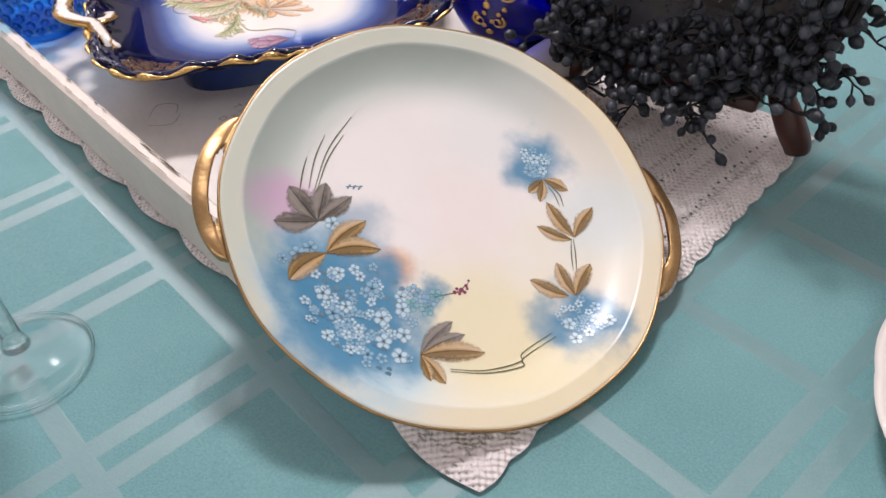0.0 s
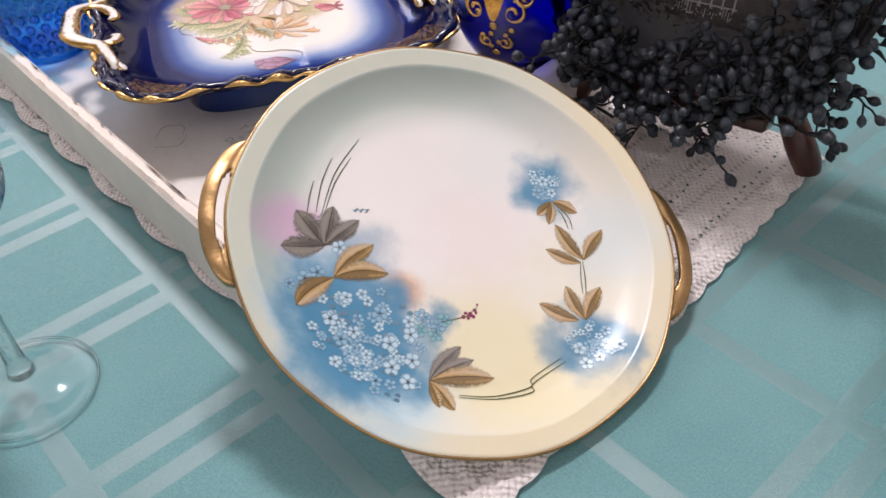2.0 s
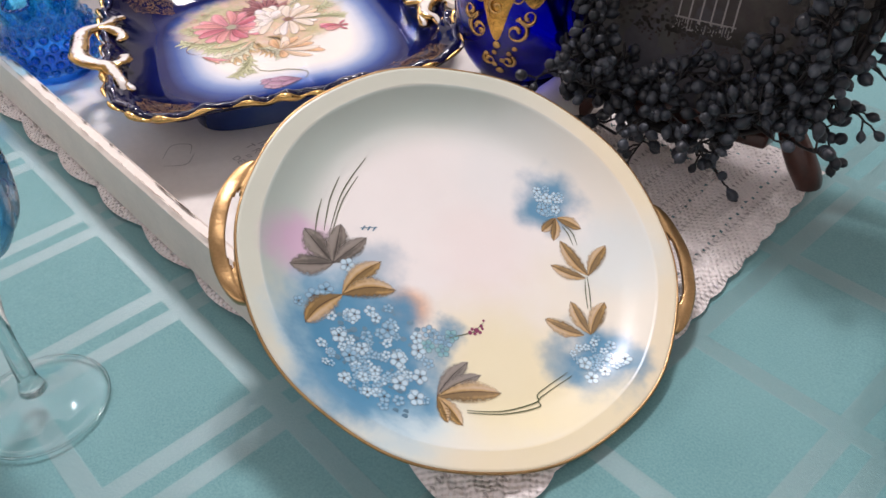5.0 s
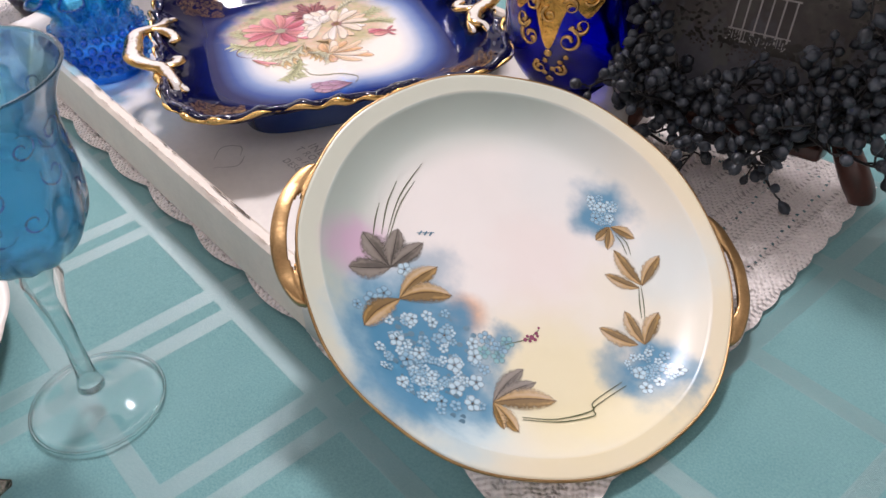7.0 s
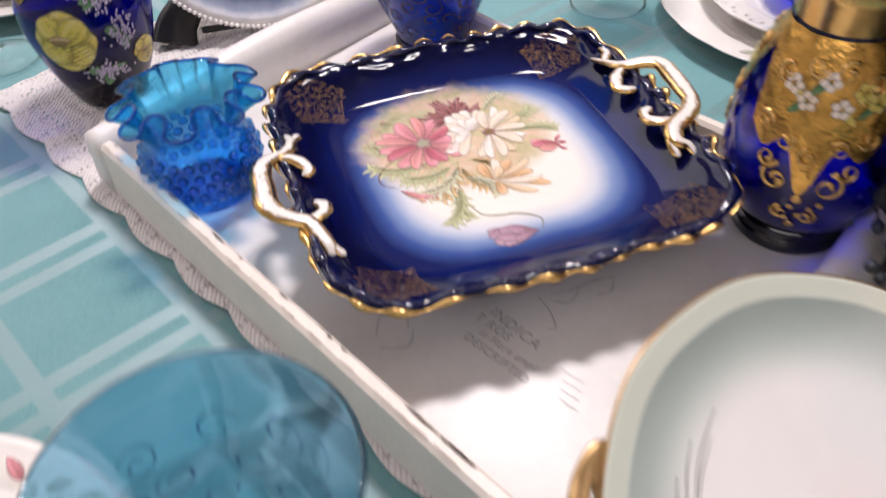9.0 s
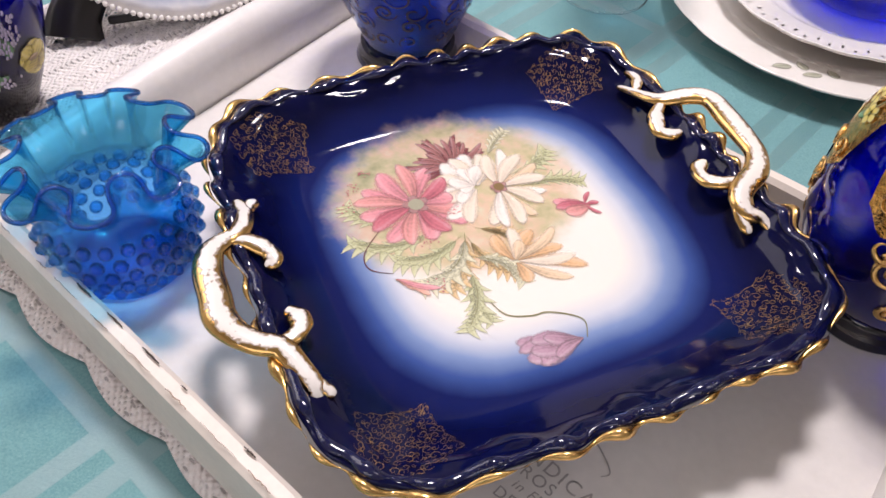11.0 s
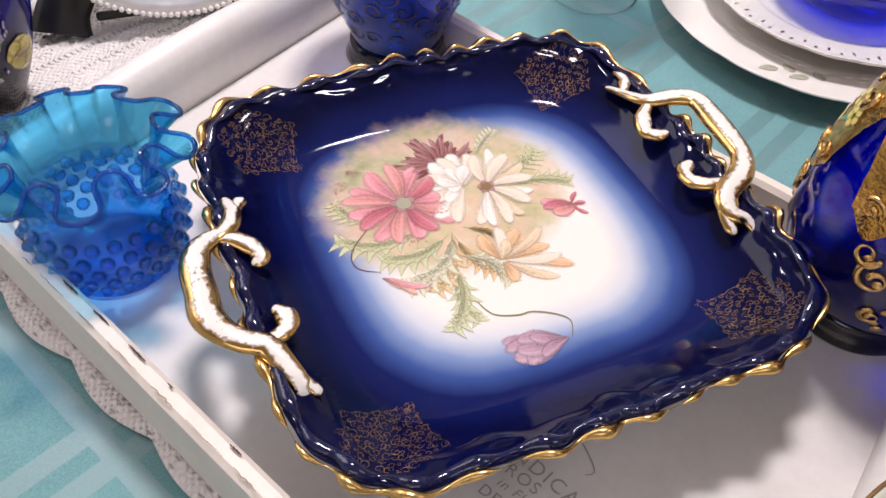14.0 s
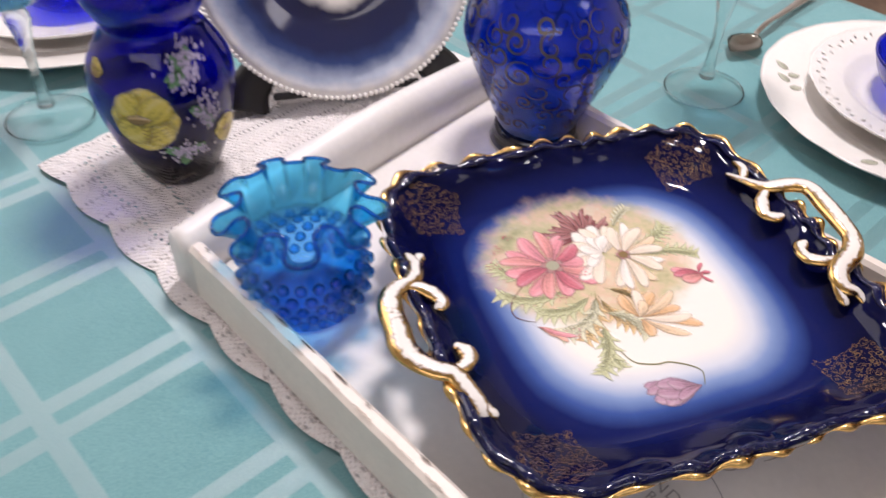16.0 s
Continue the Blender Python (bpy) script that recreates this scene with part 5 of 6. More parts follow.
# ---- place settings ----
SETTINGS = ((-0.216, 0.438), (0.312, 1.030), (-0.440, 1.140), (0.505, 0.395))
for si, (x, y) in enumerate(SETTINGS):
    dp, dl = dinner_plate("dinner_plate", x, y, 0.0, 0.131 if si == 0 else 0.136, "cream china dinner plate printed with rose sprigs on its rim", 0.007)
    q = random.Random(si)
    for k in range(5 if si == 0 else 4):
        a0 = radians((4, 76, 148, 220, 292)[k] + (-8, 95, 30, 160)[si])
        c = Vector((0.112 * math.cos(a0), 0.112 * math.sin(a0)))
        tang, out = Vector((-math.sin(a0), math.cos(a0))), Vector((math.cos(a0), math.sin(a0)))
        for j in range(4):
            b = c + tang * (0.006 - 0.010 * j)
            e = b + tang * -0.012 * (1 if j % 2 else 0.6) + out * (0.009 if j % 2 else -0.010)
            painted_leaf(dp, b, e, 0.009, dl, GREY_GREEN, SAGE)
        if si == 0:
            painted_leaf(dp, c + tang * 0.010, c + tang * 0.026 + out * 0.006, 0.008, dl, PINK, DEEP_PINK)
    dinner_plate("salad_plate", x + 0.001, y - 0.004, 0.0135, 0.103, "white china salad plate with a pierced lace rim", 0.012, 0.011, True)
    if si in (1, 2):
        bowl = thing("glass_bowl", pose(x + 0.01, y, 0.0177), "cobalt blue glass bowl on a white plate", "bowl", "place settings")
        part("body", lathe(vase_profile([(0.030, 0.0), (0.045, 0.004), (0.058, 0.016), (0.066, 0.034)], 0.002), 64), COBALT, bowl)


def spoon(m, label):
    s = thing("spoon", m, label, "spoon", "spoons")
    bm = bmesh.new()
    rows = []
    for i in range(13):
        t = i / 12
        row = []
        for j in range(9):
            v = j / 8 * 2 - 1
            w = 0.0155 * max(math.sin(math.pi * (0.03 + 0.94 * t) ** 0.85), 0.12)
            row.append(bm.verts.new((-0.050 * t, w * v, 0.0065 - 0.005 * math.sin(math.pi * t) * (1 - v * v) + 0.002 * t)))
        rows.append(row)
    for p, q in zip(rows, rows[1:]):
        for j in range(8):
            bm.faces.new((p[j], p[j + 1], q[j + 1], q[j]))
    bmesh.ops.solidify(bm, geom=bm.faces[:], thickness=0.0010)
    part("spoon_bowl", bm, STEEL, s)
    part("handle", tube(catmull([(-0.001, 0, 0.0062), (0.02, 0, 0.010), (0.06, 0, 0.007), (0.10, 0, 0.0045), (0.125, 0, 0.0050)], 6), lambda t: 0.0028 + 0.0045 * t ** 2, 10, flat=0.4), STEEL, s)


spoon(pose(0.198, 1.152, 0, 0, 0, 52), "polished steel spoon lying on the aqua cloth")
spoon(pose(-0.089, 0.364, 0, 0, 0, -150), "polished steel spoon beside the dinner plate")

# ---- vase decoration ----


def radius_at(profile, z):
    best = profile[0][0]
    for (r0, z0), (r1, z1) in zip(profile, profile[1:]):
        if z0 <= z <= z1:
            return r0 + (r1 - r0) * (z - z0) / max(z1 - z0, 1e-6)
    return best if z < profile[0][1] else profile[-1][0]


def smooth_profile(points):
    return [(p.x, p.y) for p in catmull([(r, z, 0) for r, z in points], 8)]


def wrap(bm, profile, angle, off=0.0005):
    """Lay a flat drawing (x along the girth, y up) round a vase; its z adds to the offset."""
    for v in bm.verts:
        r = radius_at(profile, v.co.y)
        a = radians(angle) + v.co.x / max(r, 0.02)
        rr = r + off + v.co.z
        v.co = Vector((rr * math.cos(a), rr * math.sin(a), v.co.y))
    return bm


FLAT = lambda x, y: 0.0
FLAT1 = lambda x, y: 0.0002
FLAT2 = lambda x, y: 0.0004


def spiral(x, y, size, turns, spin=1, start=0.0, n=26):
    return [(x + size * (1 - 0.82 * i / n) * math.cos(start + spin * turns * 6.283 * i / n), y + size * (1 - 0.82 * i / n) * math.sin(start + spin * turns * 6.283 * i / n), 0) for i in range(n + 1)]


GV = smooth_profile([(0.027, 0.014), (0.036, 0.021), (0.0445, 0.040), (0.047, 0.060), (0.0445, 0.085), (0.038, 0.110), (0.030, 0.128), (0.026, 0.138), (0.027, 0.150), (0.034, 0.165)])
EMBOSSED = plain("embossed_gilding", (0.62, 0.36, 0.09), 0.22, 1.0, vary=0.5, scale=120, bump=0.9, bump_scale=260)
for turn in (-112, 8, 128):
    bm = bmesh.new()
    n, m = 40, 16
    g = []
    for i in range(n + 1):
        x = -0.034 + 0.068 * i / n
        low = 0.082 - 0.022 * math.exp(-(x / 0.009) ** 2) - 0.005 * math.cos(x * 260)
        g.append([bm.verts.new((x, low + (0.134 - low) * j / m, 0.0009 * noise.noise(Vector((x * 120, j * 0.7, turn))))) for j in range(m + 1)])
    for i in range(n):
        for j in range(m):
            bm.faces.new((g[i][j], g[i + 1][j], g[i + 1][j + 1], g[i][j + 1]))
    part("gold_panel", wrap(bm, GV, turn, 0.0008), EMBOSSED, gold_vase, "embossed gold panel")
    for k in range(9):
        x, y = (-0.026, -0.013, 0.0, 0.013, 0.026, -0.020, 0.020, -0.007, 0.007)[k], (0.090, 0.084, 0.078, 0.084, 0.090, 0.116, 0.116, 0.122, 0.121)[k]
        part("raised_scroll", wrap(tube(spiral(x, y, 0.0055, 1.2, (-1) ** k, k * 0.9), lambda t: 0.0009 + 0.0004 * math.sin(9 * t), 6), GV, turn, 0.0012), GOLD, gold_vase)
    for x, y, s, sp, st in ((-0.013, 0.062, 0.0085, 1, 1.6), (0.013, 0.062, 0.0085, -1, 1.6), (-0.020, 0.072, 0.006, -1, 0.0), (0.021, 0.072, 0.006, 1, 3.1), (-0.006, 0.040, 0.005, 1, 2.0), (0.007, 0.040, 0.005, -1, 1.0)):
        part("gold_scroll", wrap(tube(spiral(x, y, s, 1.3, sp, st), lambda t: 0.0011 + 0.0006 * math.sin(9 * t), 6), GV, turn), GOLD, gold_vase)
    for x, y, s in ((0.0, 0.052, 0.0030), (-0.011, 0.060, 0.0024), (-0.002, 0.046, 0.002), (0.003, 0.040, 0.0022), (-0.003, 0.036, 0.0022), (0.0, 0.031, 0.003), (0.008, 0.046, 0.002), (0.012, 0.050, 0.002), (-0.008, 0.044, 0.002)):
        b2 = bmesh.new()
        bmesh.ops.create_uvsphere(b2, u_segments=10, v_segments=6, radius=s, matrix=Matrix.Translation((x, y, 0)) @ Matrix.Diagonal((1, 1, 0.4, 1)))
        part("gold_bead", wrap(b2, GV, turn), GOLD, gold_vase)
    for i in range(6):
        x, y = (-0.016, 0.0, 0.016, -0.008, 0.008, 0.024)[i], (0.112, 0.117, 0.113, 0.106, 0.105, 0.108)[i]
        part("enamel_flower", wrap(five_petals(x, y, 0.0055, FLAT2, i), GV, turn, 0.0012), (CREAM, WHITE_PAINT, YELLOW)[i % 3], gold_vase)
        part("enamel_leaf", wrap(leaf((x, y), (x + 0.008 * (-1) ** i, y - 0.008), 0.005, FLAT1), GV, turn, 0.0012), LEAF_GREEN if i % 2 else YELLOW, gold_vase)
part("gold_neck", lathe([(0.0262, 0.132), (0.0268, 0.138), (0.0278, 0.150), (0.0312, 0.159), (0.0300, 0.160), (0.0262, 0.150), (0.0250, 0.138)], 48), GOLD, gold_vase, "gold banded neck")

BV = smooth_profile([(0.027, 0.012), (0.031, 0.025), (0.042, 0.050), (0.053, 0.078), (0.0555, 0.091), (0.052, 0.108), (0.040, 0.124), (0.031, 0.134), (0.036, 0.160)])
SILVER = plain("tarnished_silver_line", (0.11, 0.10, 0.085), 0.35, 0.8, vary=0.3, scale=150)
q = random.Random(9)
for turn in range(0, 360, 24):
    for y, s in ((0.114, 0.008), (0.104, 0.009), (0.093, 0.010), (0.082, 0.010), (0.070, 0.009), (0.058, 0.008), (0.046, 0.007), (0.032, 0.006)):
        x = q.uniform(-0.006, 0.006)
        w = q.uniform(0.0010, 0.0021)
        part("etched_scroll", wrap(strip(spiral(x, y, s * q.uniform(0.8, 1.1), q.uniform(0.8, 1.5), q.choice((-1, 1)), q.uniform(0, 6.28)), w, FLAT), BV, turn + (12 if y in (0.104, 0.082, 0.058, 0.032) else 0)), SILVER, blue_vase)

RV = smooth_profile([(0.024, 0.0), (0.028, 0.006), (0.040, 0.035), (0.0475, 0.068), (0.0465, 0.088), (0.036, 0.108), (0.030, 0.116), (0.036, 0.128), (0.040, 0.140), (0.036, 0.160), (0.045, 0.178)])


def painted_rose(parent, prof, turn, x, y, s, tall=1.0):
    for i, (dx, dy, w, a) in enumerate(((-0.9, 0.15, 0.9, 0), (0.9, 0.0, 0.9, 0), (0.15, 0.75, 1.0, 0), (-0.55, 0.6, 0.9, 0), (-0.2, -0.75, 1.1, 0), (0.5, -0.55, 1.0, 0), (-0.75, -0.4, 1.0, 0), (0.65, 0.5, 0.9, 0))):
        lift = lambda u, v, i=i: 0.00025 + 0.00008 * i
        part("rose_petal", wrap(leaf((x - dx * s * 0.25, y - dy * s * 0.25), (x + dx * s, y + dy * s * tall), s * w * (1 + (tall - 1) * 0.6), lift, blunt=True), prof, turn), YELLOW, parent)
    part("rose_heart", wrap(leaf((x - s * 0.45, y + s * 0.1), (x + s * 0.2, y + s * 0.12), s * 0.4, lambda u, v: 0.0011), prof, turn), OCHRE, parent)
    for k in range(4):
        part("rose_fold", wrap(strip([(x - s * 0.7, y - s * (0.05 + 0.15 * k)), (x, y - s * (0.25 + 0.14 * k)), (x + s * 0.6, y - s * (0.05 + 0.12 * k))], 0.0007, lambda u, v: 0.0012), prof, turn), OCHRE, parent)


painted_rose(rose_vase, RV, -82, -0.004, 0.068, 0.0245, 1.32)
painted_rose(rose_vase, RV, -82, 0.050, 0.044, 0.013, 1.3)
painted_rose(rose_vase, RV, -82, -0.034, 0.098, 0.007)
q = random.Random(3)
for cx, cy, n, sx, sy in ((0.026, 0.098, 110, 0.0055, 0.0065), (0.036, 0.066, 90, 0.005, 0.007), (0.016, 0.038, 90, 0.007, 0.004)):
    for i in range(4):
        a = q.uniform(0, 6.28)
        part("painted_leaf", wrap(leaf((cx, cy), (cx + 0.015 * math.cos(a), cy + 0.013 * math.sin(a)), 0.010, lambda u, v, i=i: 0.00004 * i), RV, -82), LEAF_GREEN, rose_vase)
    bm = bmesh.new()
    for i in range(n):
        x, y = q.gauss(cx, sx), q.gauss(cy, sy)
        leaf((x, y), (x + q.uniform(-0.001, 0.001), y + 0.0035), 0.0020, lambda u, v, i=i: 0.0005 + 0.000006 * i, bm=bm, n=4)
    tagged(part("lilac_sprig", wrap(bm, RV, -82), LILAC, rose_vase), kind="stuff")

# etched scrolls on the goblet's bowl
ETCH = Nodes("etched_glass")
ETCH.set(Base_Color=(0.12, 0.14, 0.42), Roughness=0.6, Alpha=ETCH.math("ADD", 0.35, ETCH.math("MULTIPLY", ETCH.noise(200, 2), 0.4)))
ETCH = ETCH.m
GB = smooth_profile(WG_BOWL)
q = random.Random(11)
for g, turns in ((goblet, range(0, 360, 36)),):
    for turn in turns:
        for y in (0.163, 0.148, 0.133):
            part("etched_scroll", wrap(strip(spiral(q.uniform(-0.004, 0.004), y, q.uniform(0.006, 0.0095), q.uniform(1.0, 1.6), q.choice((-1, 1)), q.uniform(0, 6.28)), 0.0010, FLAT), GB, turn + (18 if y == 0.148 else 0), 0.0003), ETCH, g)

# ---- display plate on a black easel ----

def leaning_frame(origin, facing, tilt):
    """x across, y up along the leaning face, z out of it towards the viewer."""
    h = Vector((facing[0], facing[1], 0)).normalized()
    up = -h * math.sin(radians(tilt)) + Vector((0, 0, math.cos(radians(tilt))))
    right = up.cross(h * math.cos(radians(tilt)) + Vector((0, 0, math.sin(radians(tilt))))).normalized()
    out = right.cross(up)
    m = Matrix((right, up, out)).transposed().to_4x4()
    m.translation = origin
    return m


def banded(name, stops, scale):
    """China coloured in rings by the distance from the middle."""
    k = Nodes(name)
    sep = k.n("ShaderNodeSeparateXYZ")
    k.link(k.coords(), sep.inputs[0])
    d = k.math("SQRT", k.math("ADD", k.math("MULTIPLY", sep.outputs[0], sep.outputs[0]), k.math("MULTIPLY", sep.outputs[1], sep.outputs[1])))
    d = k.math("ADD", k.math("DIVIDE", d, scale), k.math("MULTIPLY", k.math("SUBTRACT", k.noise(60, 3), 0.5), 0.10))
    k.set(Base_Color=k.ramp(d, stops), Roughness=0.10, Coat_Weight=0.5)
    k.bump(k.noise(80, 2), 0.06, 0.001)
    return k.m


def display_plate():
    m = leaning_frame((-0.158, 0.994, 0.014), (0.30, -0.95), 26)
    p = thing("display_plate", m @ Matrix.Translation((0, 0.108, 0)), "navy banded china plate with beaded rim standing on an easel", "plate")
    r = 0.108
    prof = [(0.0, -0.010), (0.045, -0.010), (0.058, -0.008), (0.066, -0.002), (0.100, 0.003), (r, 0.004), (r - 0.001, 0.0015), (0.066, -0.006), (0.05, -0.0145), (0.0, -0.0145)]
    mat = banded("navy_banded_china", [(0.30, (0.80, 0.76, 0.70)), (0.40, (0.012, 0.014, 0.05)), (0.66, (0.010, 0.016, 0.07)), (0.75, (0.025, 0.05, 0.16)), (0.88, (0.38, 0.43, 0.55)), (0.96, (0.80, 0.77, 0.74))], r)
    part("body", lathe(prof, 120, lambda a, i: (1 + 0.006 * math.sin(36 * a) * (1 if 3 < i < 7 else 0), 0)), mat, p)
    bm = bmesh.new()
    bmesh.ops.create_uvsphere(bm, u_segments=8, v_segments=5, radius=0.0020)
    me = None
    for i in range(150):
        a = 2 * math.pi * i / 150
        ob = part("bead", bm, CHINA, p) if me is None else new("bead", me)
        me = ob.data
        ob.parent = p
        ob.location = ((r - 0.0005) * math.cos(a), (r - 0.0005) * math.sin(a), 0.0035)
    e = thing("plate_easel", m, "black lacquered wooden plate easel on the runner", "easel")
    for s in (-1, 1):
        part("leg", tube(catmull([(0.084 * s, -0.003, -0.012), (0.079 * s, 0.012, -0.014), (0.064 * s, 0.034, -0.018), (0.040 * s, 0.090, -0.026), (0.020 * s, 0.140, -0.024)], 6), lambda t: 0.020 - 0.012 * t, 8, flat=0.4, up=(0, 0, 1)), BLACK_WOOD, e)
    part("ledge", box(-0.06, 0.06, 0.002, 0.008, -0.024, -0.016, 0.002), BLACK_WOOD, e)


display_plate()

# ---- picture plate, easel and berry wreath ----
PIC = leaning_frame((0.318 - 0.013 * 0.857, 0.648 + 0.013 * 0.514, 0.02), (-0.514, -0.857), 20)


def picture_plate():
    p = thing("picture_plate", PIC @ Matrix.Translation((0, 0.112, -0.012)), "dim collector plate with a painted garden pavilion, on an easel", "plate")
    r = 0.100
    k = Nodes("dusky_garden_painting")
    sep = k.n("ShaderNodeSeparateXYZ")
    k.link(k.coords(), sep.inputs[0])
    h = k.math("ADD", k.math("MULTIPLY", sep.outputs[1], 8.0), k.math("MULTIPLY", k.math("SUBTRACT", k.noise(70, 5), 0.5), 0.7))
    sky = k.ramp(k.math("ADD", h, 0.5), [(0.0, (0.016, 0.016, 0.024)), (0.16, (0.036, 0.034, 0.042)), (0.24, (0.020, 0.014, 0.012)), (0.38, (0.040, 0.034, 0.028)), (0.62, (0.12, 0.105, 0.095)), (0.85, (0.22, 0.20, 0.19))])
    trees = k.math("GREATER_THAN", k.noise(48, 5), 0.56)
    k.set(Base_Color=k.mix(k.math("MULTIPLY", trees, 0.6), sky, (0.035, 0.035, 0.025)), Roughness=0.5)
    part("body", lathe([(0.0, -0.006), (0.075, -0.006), (0.086, -0.001), (r, 0.002), (r, -0.001), (0.084, -0.005), (0.07, -0.010), (0.0, -0.010)], 96), k.m, p)
    lift = lambda x, y: -0.0056
    ivory, flower = paint("dim_ivory_paint", (0.55, 0.52, 0.50)), paint("dim_flower_paint", (0.12, 0.06, 0.045), 0.5, 400)
    bm = bmesh.new()
    x0, x1, y0, y1 = -0.020, 0.016, -0.045, -0.014
    for i in range(6):
        x = x0 + (x1 - x0) * i / 5
        strip([(x, y0), (x, y1)], 0.0011, lift, bm, False)
    for y in (y0 + 0.001, y0 + 0.008, y1, y1 + 0.003):
        strip([(x0 - 0.002, y), (x1 + 0.002, y)], 0.0010, lift, bm, False)
    for i in range(20):
        x = x0 + (x1 - x0) * i / 19
        strip([(x, y0), (x, y0 + 0.008)], 0.0005, lift, bm, False)
    strip([(x0 - 0.003, y1 + 0.003), ((x0 + x1) / 2, y1 + 0.018), (x1 + 0.003, y1 + 0.003)], 0.0018, lift, bm, False)
    part("painted_pavilion", bm, ivory, p)
    q = random.Random(4)
    bm = bmesh.new()
    for i in range(160):
        x, y, s = q.uniform(-0.045, 0.045), q.gauss(-0.050, 0.0030), q.uniform(0.0003, 0.0008)
        bm.faces.new([bm.verts.new((x + s * math.cos(b), y + s * math.sin(b), lift(0, 0) + 0.0001)) for b in (0, 1.05, 2.1, 3.14, 4.2, 5.24)])
    tagged(part("painted_flower_bed", bm, flower, p), kind="stuff")
    bm = bmesh.new()
    for i in range(420):
        x = q.uniform(-0.062, 0.062)
        y = -0.048 + (0.052 if abs(x) > 0.026 else 0.010) * q.random() ** 1.6
        s = q.uniform(0.0006, 0.0017)
        bm.faces.new([bm.verts.new((x + s * math.cos(b), y + s * math.sin(b) * 0.8, lift(0, 0) + 0.0002 + 0.0000004 * i)) for b in (0, 1.05, 2.1, 3.14, 4.2, 5.24)])
    tagged(part("painted_foliage", bm, paint("dusky_foliage_paint", (0.085, 0.075, 0.055), 0.5, 300), p), kind="stuff")
    e = thing("plate_easel", PIC, "dark red wooden plate easel standing on the runner", "easel")
    for s in (-1, 1):
        x = s if s > 0 else -0.82
        part("leg", tube(catmull([(0.0880 * x, -0.0065, -0.012), (0.0860 * x, 0.000, -0.010), (0.0780 * x, 0.013, -0.006), (0.0670 * x, 0.028, -0.010), (0.0580 * x, 0.044, -0.024), (0.050 * x, 0.075, -0.034), (0.020 * x, 0.17, -0.040)], 7), lambda t: 0.0072 + 0.0030 * math.sin(math.pi * min(t * 1.6, 1)) - 0.003 * t, 10, flat=0.8), BROWN_WOOD, e)
    part("ledge", box(-0.055, 0.060, 0.012, 0.022, -0.018, 0.006, 0.003), BROWN_WOOD, e)
    part("back_leg", tube([(0, 0.15, -0.035), (0, 0.02, -0.085)], 0.006, 8), BROWN_WOOD, e)


picture_plate()


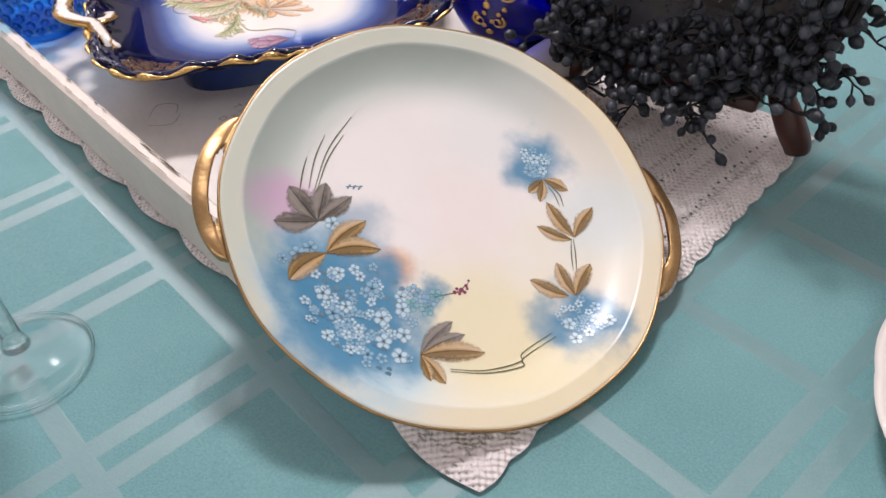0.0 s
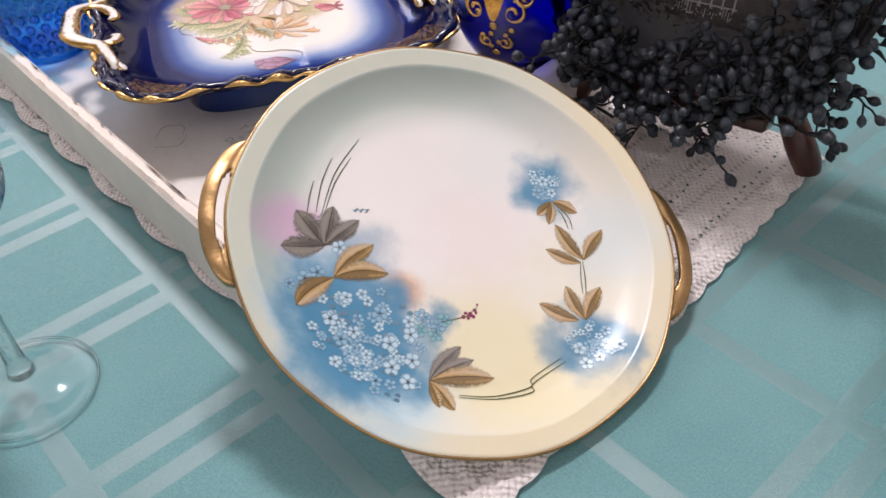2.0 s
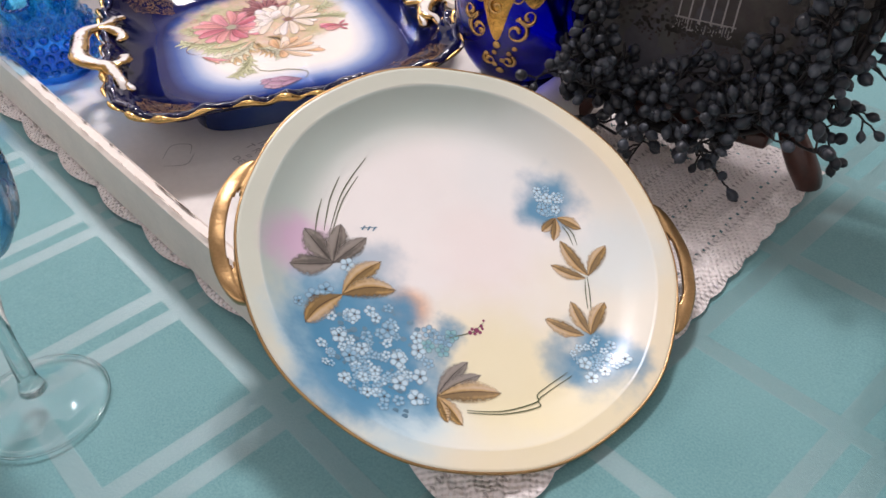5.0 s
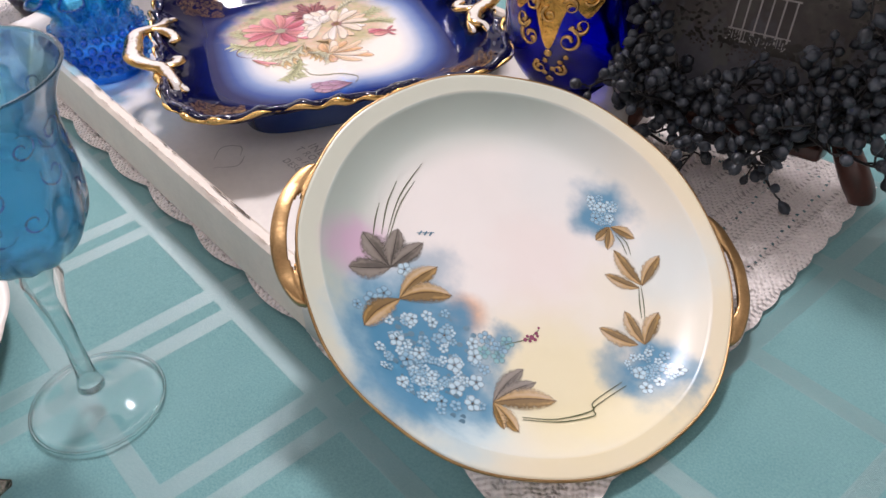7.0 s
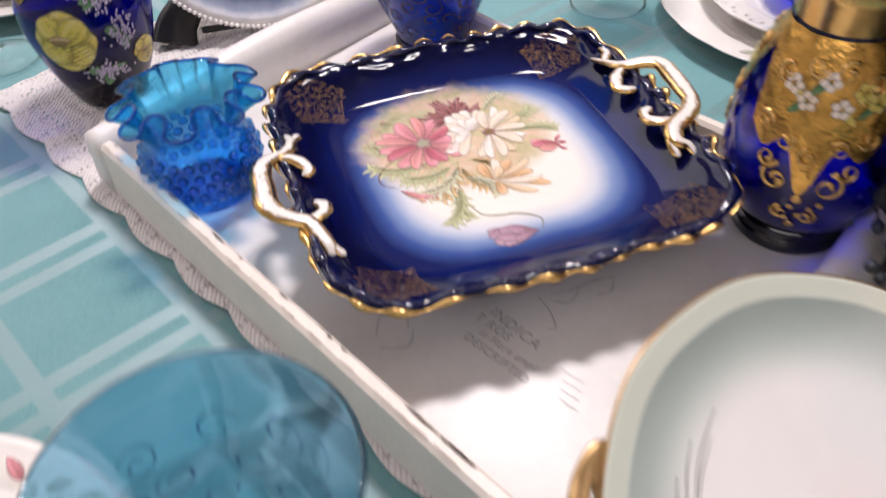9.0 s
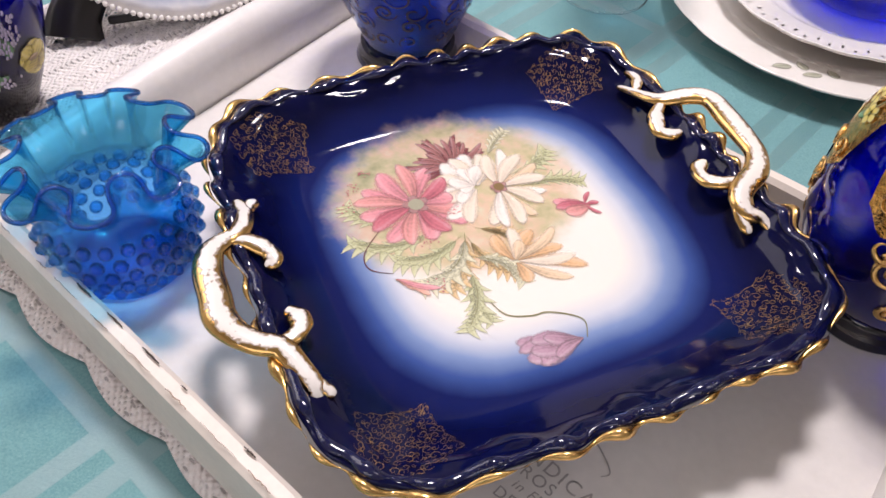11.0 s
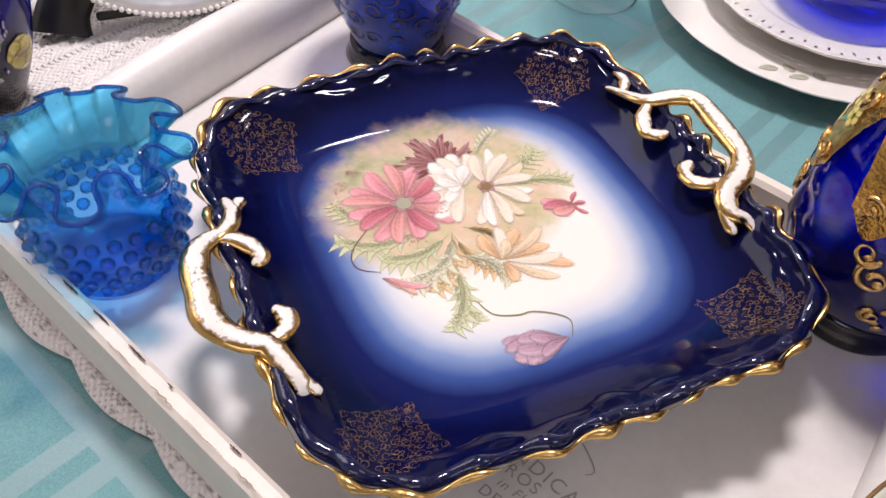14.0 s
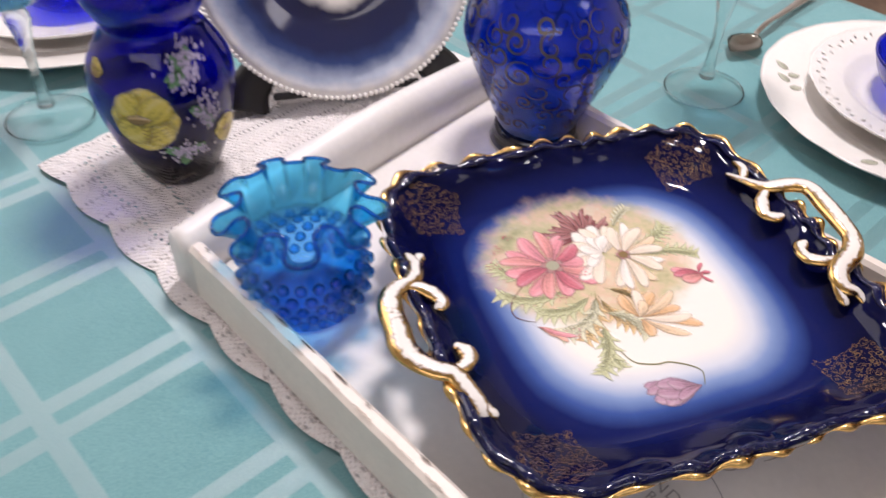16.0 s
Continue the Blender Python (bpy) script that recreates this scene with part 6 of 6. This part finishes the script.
def berry_wreath():
    w = thing("berry_wreath", PIC, "wreath of dusty blue-black artificial berries round the plate", "wreath")
    k = Nodes("dusty_blue_berry")
    info = k.n("ShaderNodeObjectInfo")
    geo = k.n("ShaderNodeNewGeometry")
    rnd = k.math("FRACT", k.math("ADD", info.outputs["Random"], geo.outputs["Random Per Island"]))
    f = k.math("ADD", k.math("MULTIPLY", k.noise(160, 4), 0.6), k.math("MULTIPLY", rnd, 0.4))
    k.set(Base_Color=k.ramp(f, [(0.25, (0.008, 0.010, 0.014)), (0.55, (0.026, 0.033, 0.045)), (0.85, (0.085, 0.102, 0.128))]), Roughness=0.44)
    k.bump(k.noise(500, 3), 0.3, 0.0006)
    berry_mat = k.m
    twig_mat = plain("black_twig", (0.012, 0.011, 0.012), 0.6, vary=0.3, scale=200)
    prof = [(0.0, -0.0068), (0.0008, -0.0062), (0.0018, -0.0046), (0.0034, -0.0026), (0.0041, 0.0000), (0.0038, 0.0022), (0.0027, 0.0039), (0.0014, 0.0046), (0.0010, 0.0056), (0.0, 0.0054)]
    q = random.Random(8)
    berry_bm = lathe(prof, 9)
    berry_me = part("berry", berry_bm, berry_mat, w).data
    first = bpy.data.objects["berry"]
    berries = []
    twiglets = bmesh.new()
    for i in range(5):
        ring = [(0.098 * math.cos(a) * (1 + 0.05 * math.sin(3 * a + i)), 0.108 + 0.098 * math.sin(a), 0.006 + 0.008 * math.sin(5 * a + i * 1.3) + 0.003 * i) for a in (2 * math.pi * j / 60 for j in range(60))]
        part("vine", tube(ring, 0.0019, 6, True), twig_mat, w)
    hanging = (((0.005, 0.012, 0.020), (0.030, 0.006, 0.030), (0.047, -0.010, 0.024)), ((-0.012, 0.018, 0.022), (-0.006, 0.008, 0.030), (-0.010, -0.004, 0.030)),
               ((0.080, 0.050, 0.012), (0.096, 0.052, 0.014), (0.108, 0.044, 0.010)), ((0.078, 0.040, 0.010), (0.090, 0.036, 0.012), (0.096, 0.020, 0.008)),
               ((0.082, 0.066, 0.012), (0.100, 0.074, 0.014), (0.112, 0.068, 0.010)), ((-0.058, 0.050, 0.010), (-0.074, 0.044, 0.014), (-0.082, 0.034, 0.012)))
    for s in range(360):
        a = 2 * math.pi * (s + q.uniform(-0.4, 0.4)) / 360
        rr = 0.096 + q.uniform(-0.030, 0.028)
        base = Vector((rr * math.cos(a), 0.108 + rr * math.sin(a), q.uniform(0.0, 0.028)))
        outward = Vector((math.cos(a), math.sin(a), 0))
        tang = Vector((-math.sin(a), math.cos(a), 0))
        lean = outward * q.uniform(-0.45, 1.0) + tang * q.uniform(-0.9, 0.9) + Vector((0, 0, q.uniform(0.1, 1.0)))
        if math.sin(a) < -0.6:
            lean += Vector((0, 0.2, 0.25))
        lean.normalize()
        length = q.uniform(0.022, 0.058)
        mid = base + lean * length * 0.5 + Vector((q.uniform(-0.005, 0.005), q.uniform(-0.005, 0.003), q.uniform(0, 0.005)))
        tip = base + lean * length + Vector((0, -0.006, 0))
        loose = s < len(hanging)
        if loose:
            base, mid, tip = (Vector(p) for p in hanging[s])
            lean = (tip - mid).normalized()
        elif (tip.x < -0.066 and tip.y < 0.10) or tip.x < -0.096 or (0.048 < tip.x < 0.098 and tip.y < 0.030) or (tip.y < 0.008 and -0.065 < tip.x < 0.055) or (tip.x > 0.082 and tip.y < 0.12 and s % 5):
            continue
        line = catmull([base, mid, tip], 5)
        bm = tube(line, lambda t: 0.0011 - 0.0005 * t, 5)
        for b in range(8):
            t = 0.30 + 0.70 * b / 7
            o = line[min(int(t * (len(line) - 1)), len(line) - 1)]
            side = Vector((q.uniform(-1, 1), q.uniform(-1, 1), q.uniform(-0.7, 1)))
            if b == 7:
                side = lean.copy()
            side.normalize()
            e = o + side * q.uniform(0.005, 0.010)
            if not loose and (e.x < -0.098 or (e.x < -0.072 and e.y < 0.10) or (0.048 < e.x < 0.098 and e.y < 0.028) or (e.y < 0.007 and -0.06 < e.x < 0.05) or e.x > 0.118):
                continue
            tube([o, (o + e) / 2 + Vector((0, 0.0008, 0)), e], 0.0006, 4, bm=twiglets)
            berries.append((e + side * 0.003, side, q.uniform(0.62, 0.96), loose))
        part("stem", bm, twig_mat, w)
    tagged(part("twiglet", twiglets, twig_mat, w), kind="stuff")
    keep = [b for b in berries if b[3] or (PIC @ b[0]).z > 0.013 and b[0].x > -0.100 and (b[0].y > 0.004 or b[0].x > 0.05 or b[0].x < -0.06) and (b[0].y > 0.030 or b[0].x < 0.05 or b[0].x > 0.096) and (PIC @ b[0] - Vector((0.213, 0.735, (PIC @ b[0]).z))).length > 0.052]
    keep.sort(key=lambda b: b[0].y)
    rest = bmesh.new()
    for i, (p, d, sc, _) in enumerate(keep):
        m = Matrix.Translation(p) @ d.to_track_quat("Z", "Y").to_matrix().to_4x4() @ Matrix.Scale(sc, 4)
        if i < 300:
            ob = first if i == 0 else new("berry", berry_me)
            ob.parent = w
            ob.matrix_local = m
        else:
            rest.from_mesh(berry_me)
            rest.verts.ensure_lookup_table()
            n = len(berry_me.vertices)
            for v in rest.verts[-n:]:
                v.co = m @ v.co
    tagged(part("far_berry", rest, berry_mat, w), kind="stuff")


berry_wreath()

# ---- printing and wear on the tray ----


def lettering(text, a, b, size, turn, name="printed_word", shear=0.0):
    cu = bpy.data.curves.new(name, "FONT")
    cu.body, cu.size, cu.shear, cu.space_character = text, size, shear, 1.15
    tmp = bpy.data.objects.new(name, cu)
    scene.collection.objects.link(tmp)
    bpy.context.view_layer.update()
    me = bpy.data.meshes.new_from_object(tmp.evaluated_get(bpy.context.evaluated_depsgraph_get()))
    bpy.data.objects.remove(tmp)
    me.materials.clear()
    me.materials.append(INK)
    ob = new(name, me)
    ob.parent = tray
    ob.matrix_local = pose(a, b, FLOOR_Z + 0.0006, 0, 0, turn)
    return ob


lettering("INDICA", -0.4300, 0.4950, 0.0095, -2)
lettering("T ROS", -0.4330, 0.4870, 0.0080, 1)
lettering("in Flora ampl", -0.4235, 0.4805, 0.0062, 3, shear=0.25)
lettering("DESCRIPTIO", -0.4270, 0.4728, 0.0072, 1)
T1 = lambda x, y: FLOOR_Z + 0.0006
for pts in (((-0.4202, 0.5234), (-0.4080, 0.5200), (-0.3975, 0.5134), (-0.3990, 0.5090)), ((-0.4160, 0.5300), (-0.4095, 0.5412), (-0.4060, 0.5540), (-0.4000, 0.5660)), ((-0.4120, 0.5260), (-0.4040, 0.5330), (-0.4080, 0.5450)), ((-0.3990, 0.5640), (-0.3940, 0.5560), (-0.3970, 0.5480)),
            ((-0.460, 0.440), (-0.470, 0.452), (-0.462, 0.462), (-0.452, 0.456)), ((-0.452, 0.436), (-0.443, 0.448), (-0.450, 0.458))):
    part("printed_flourish", strip(catmull([(*p, 0) for p in pts], 8), 0.0007, T1), INK, tray)
for k in range(4):
    part("printed_bar", strip([(-0.376 + 0.004 * k, 0.494 - 0.005 * k), (-0.362 + 0.003 * k, 0.495 - 0.005 * k)], 0.0003, T1, taper=False), INK, tray)
q = random.Random(6)
for i in range(11):
    a = TR_A0 + 0.36 * (i + q.uniform(-0.4, 0.4)) / 11
    n = q.choice((0.004, 0.007, 0.012, 0.022))
    w = q.uniform(0.0005, 0.0011)
    line = [(a + n * j / 8, TR_B0 + 0.0074 + q.uniform(-0.00025, 0.00025)) for j in range(9)]
    part("paint_chip", strip(line, w * 1.3, lambda x, y: 0.0468 if y < TR_B0 + 0.0076 else 0.0462), CHIP, tray)
for i in range(16):
    a = TR_A0 + 0.40 * (i + q.uniform(-0.3, 0.3)) / 16
    n = q.uniform(0.006, 0.026)
    part("paint_chip", strip([(a + n * j / 8, TR_B0 + 0.0022 + q.uniform(-0.0004, 0.0004)) for j in range(9)], q.uniform(0.0003, 0.0008), lambda x, y: 0.0464), WORN, tray)
part("paint_chip", strip([(TR_A0 - 0.0355, TR_B0 + 0.002), (TR_A0 - 0.0355, TR_B0 + 0.03)], 0.0012, lambda x, y: 0.0655), CHIP, tray)
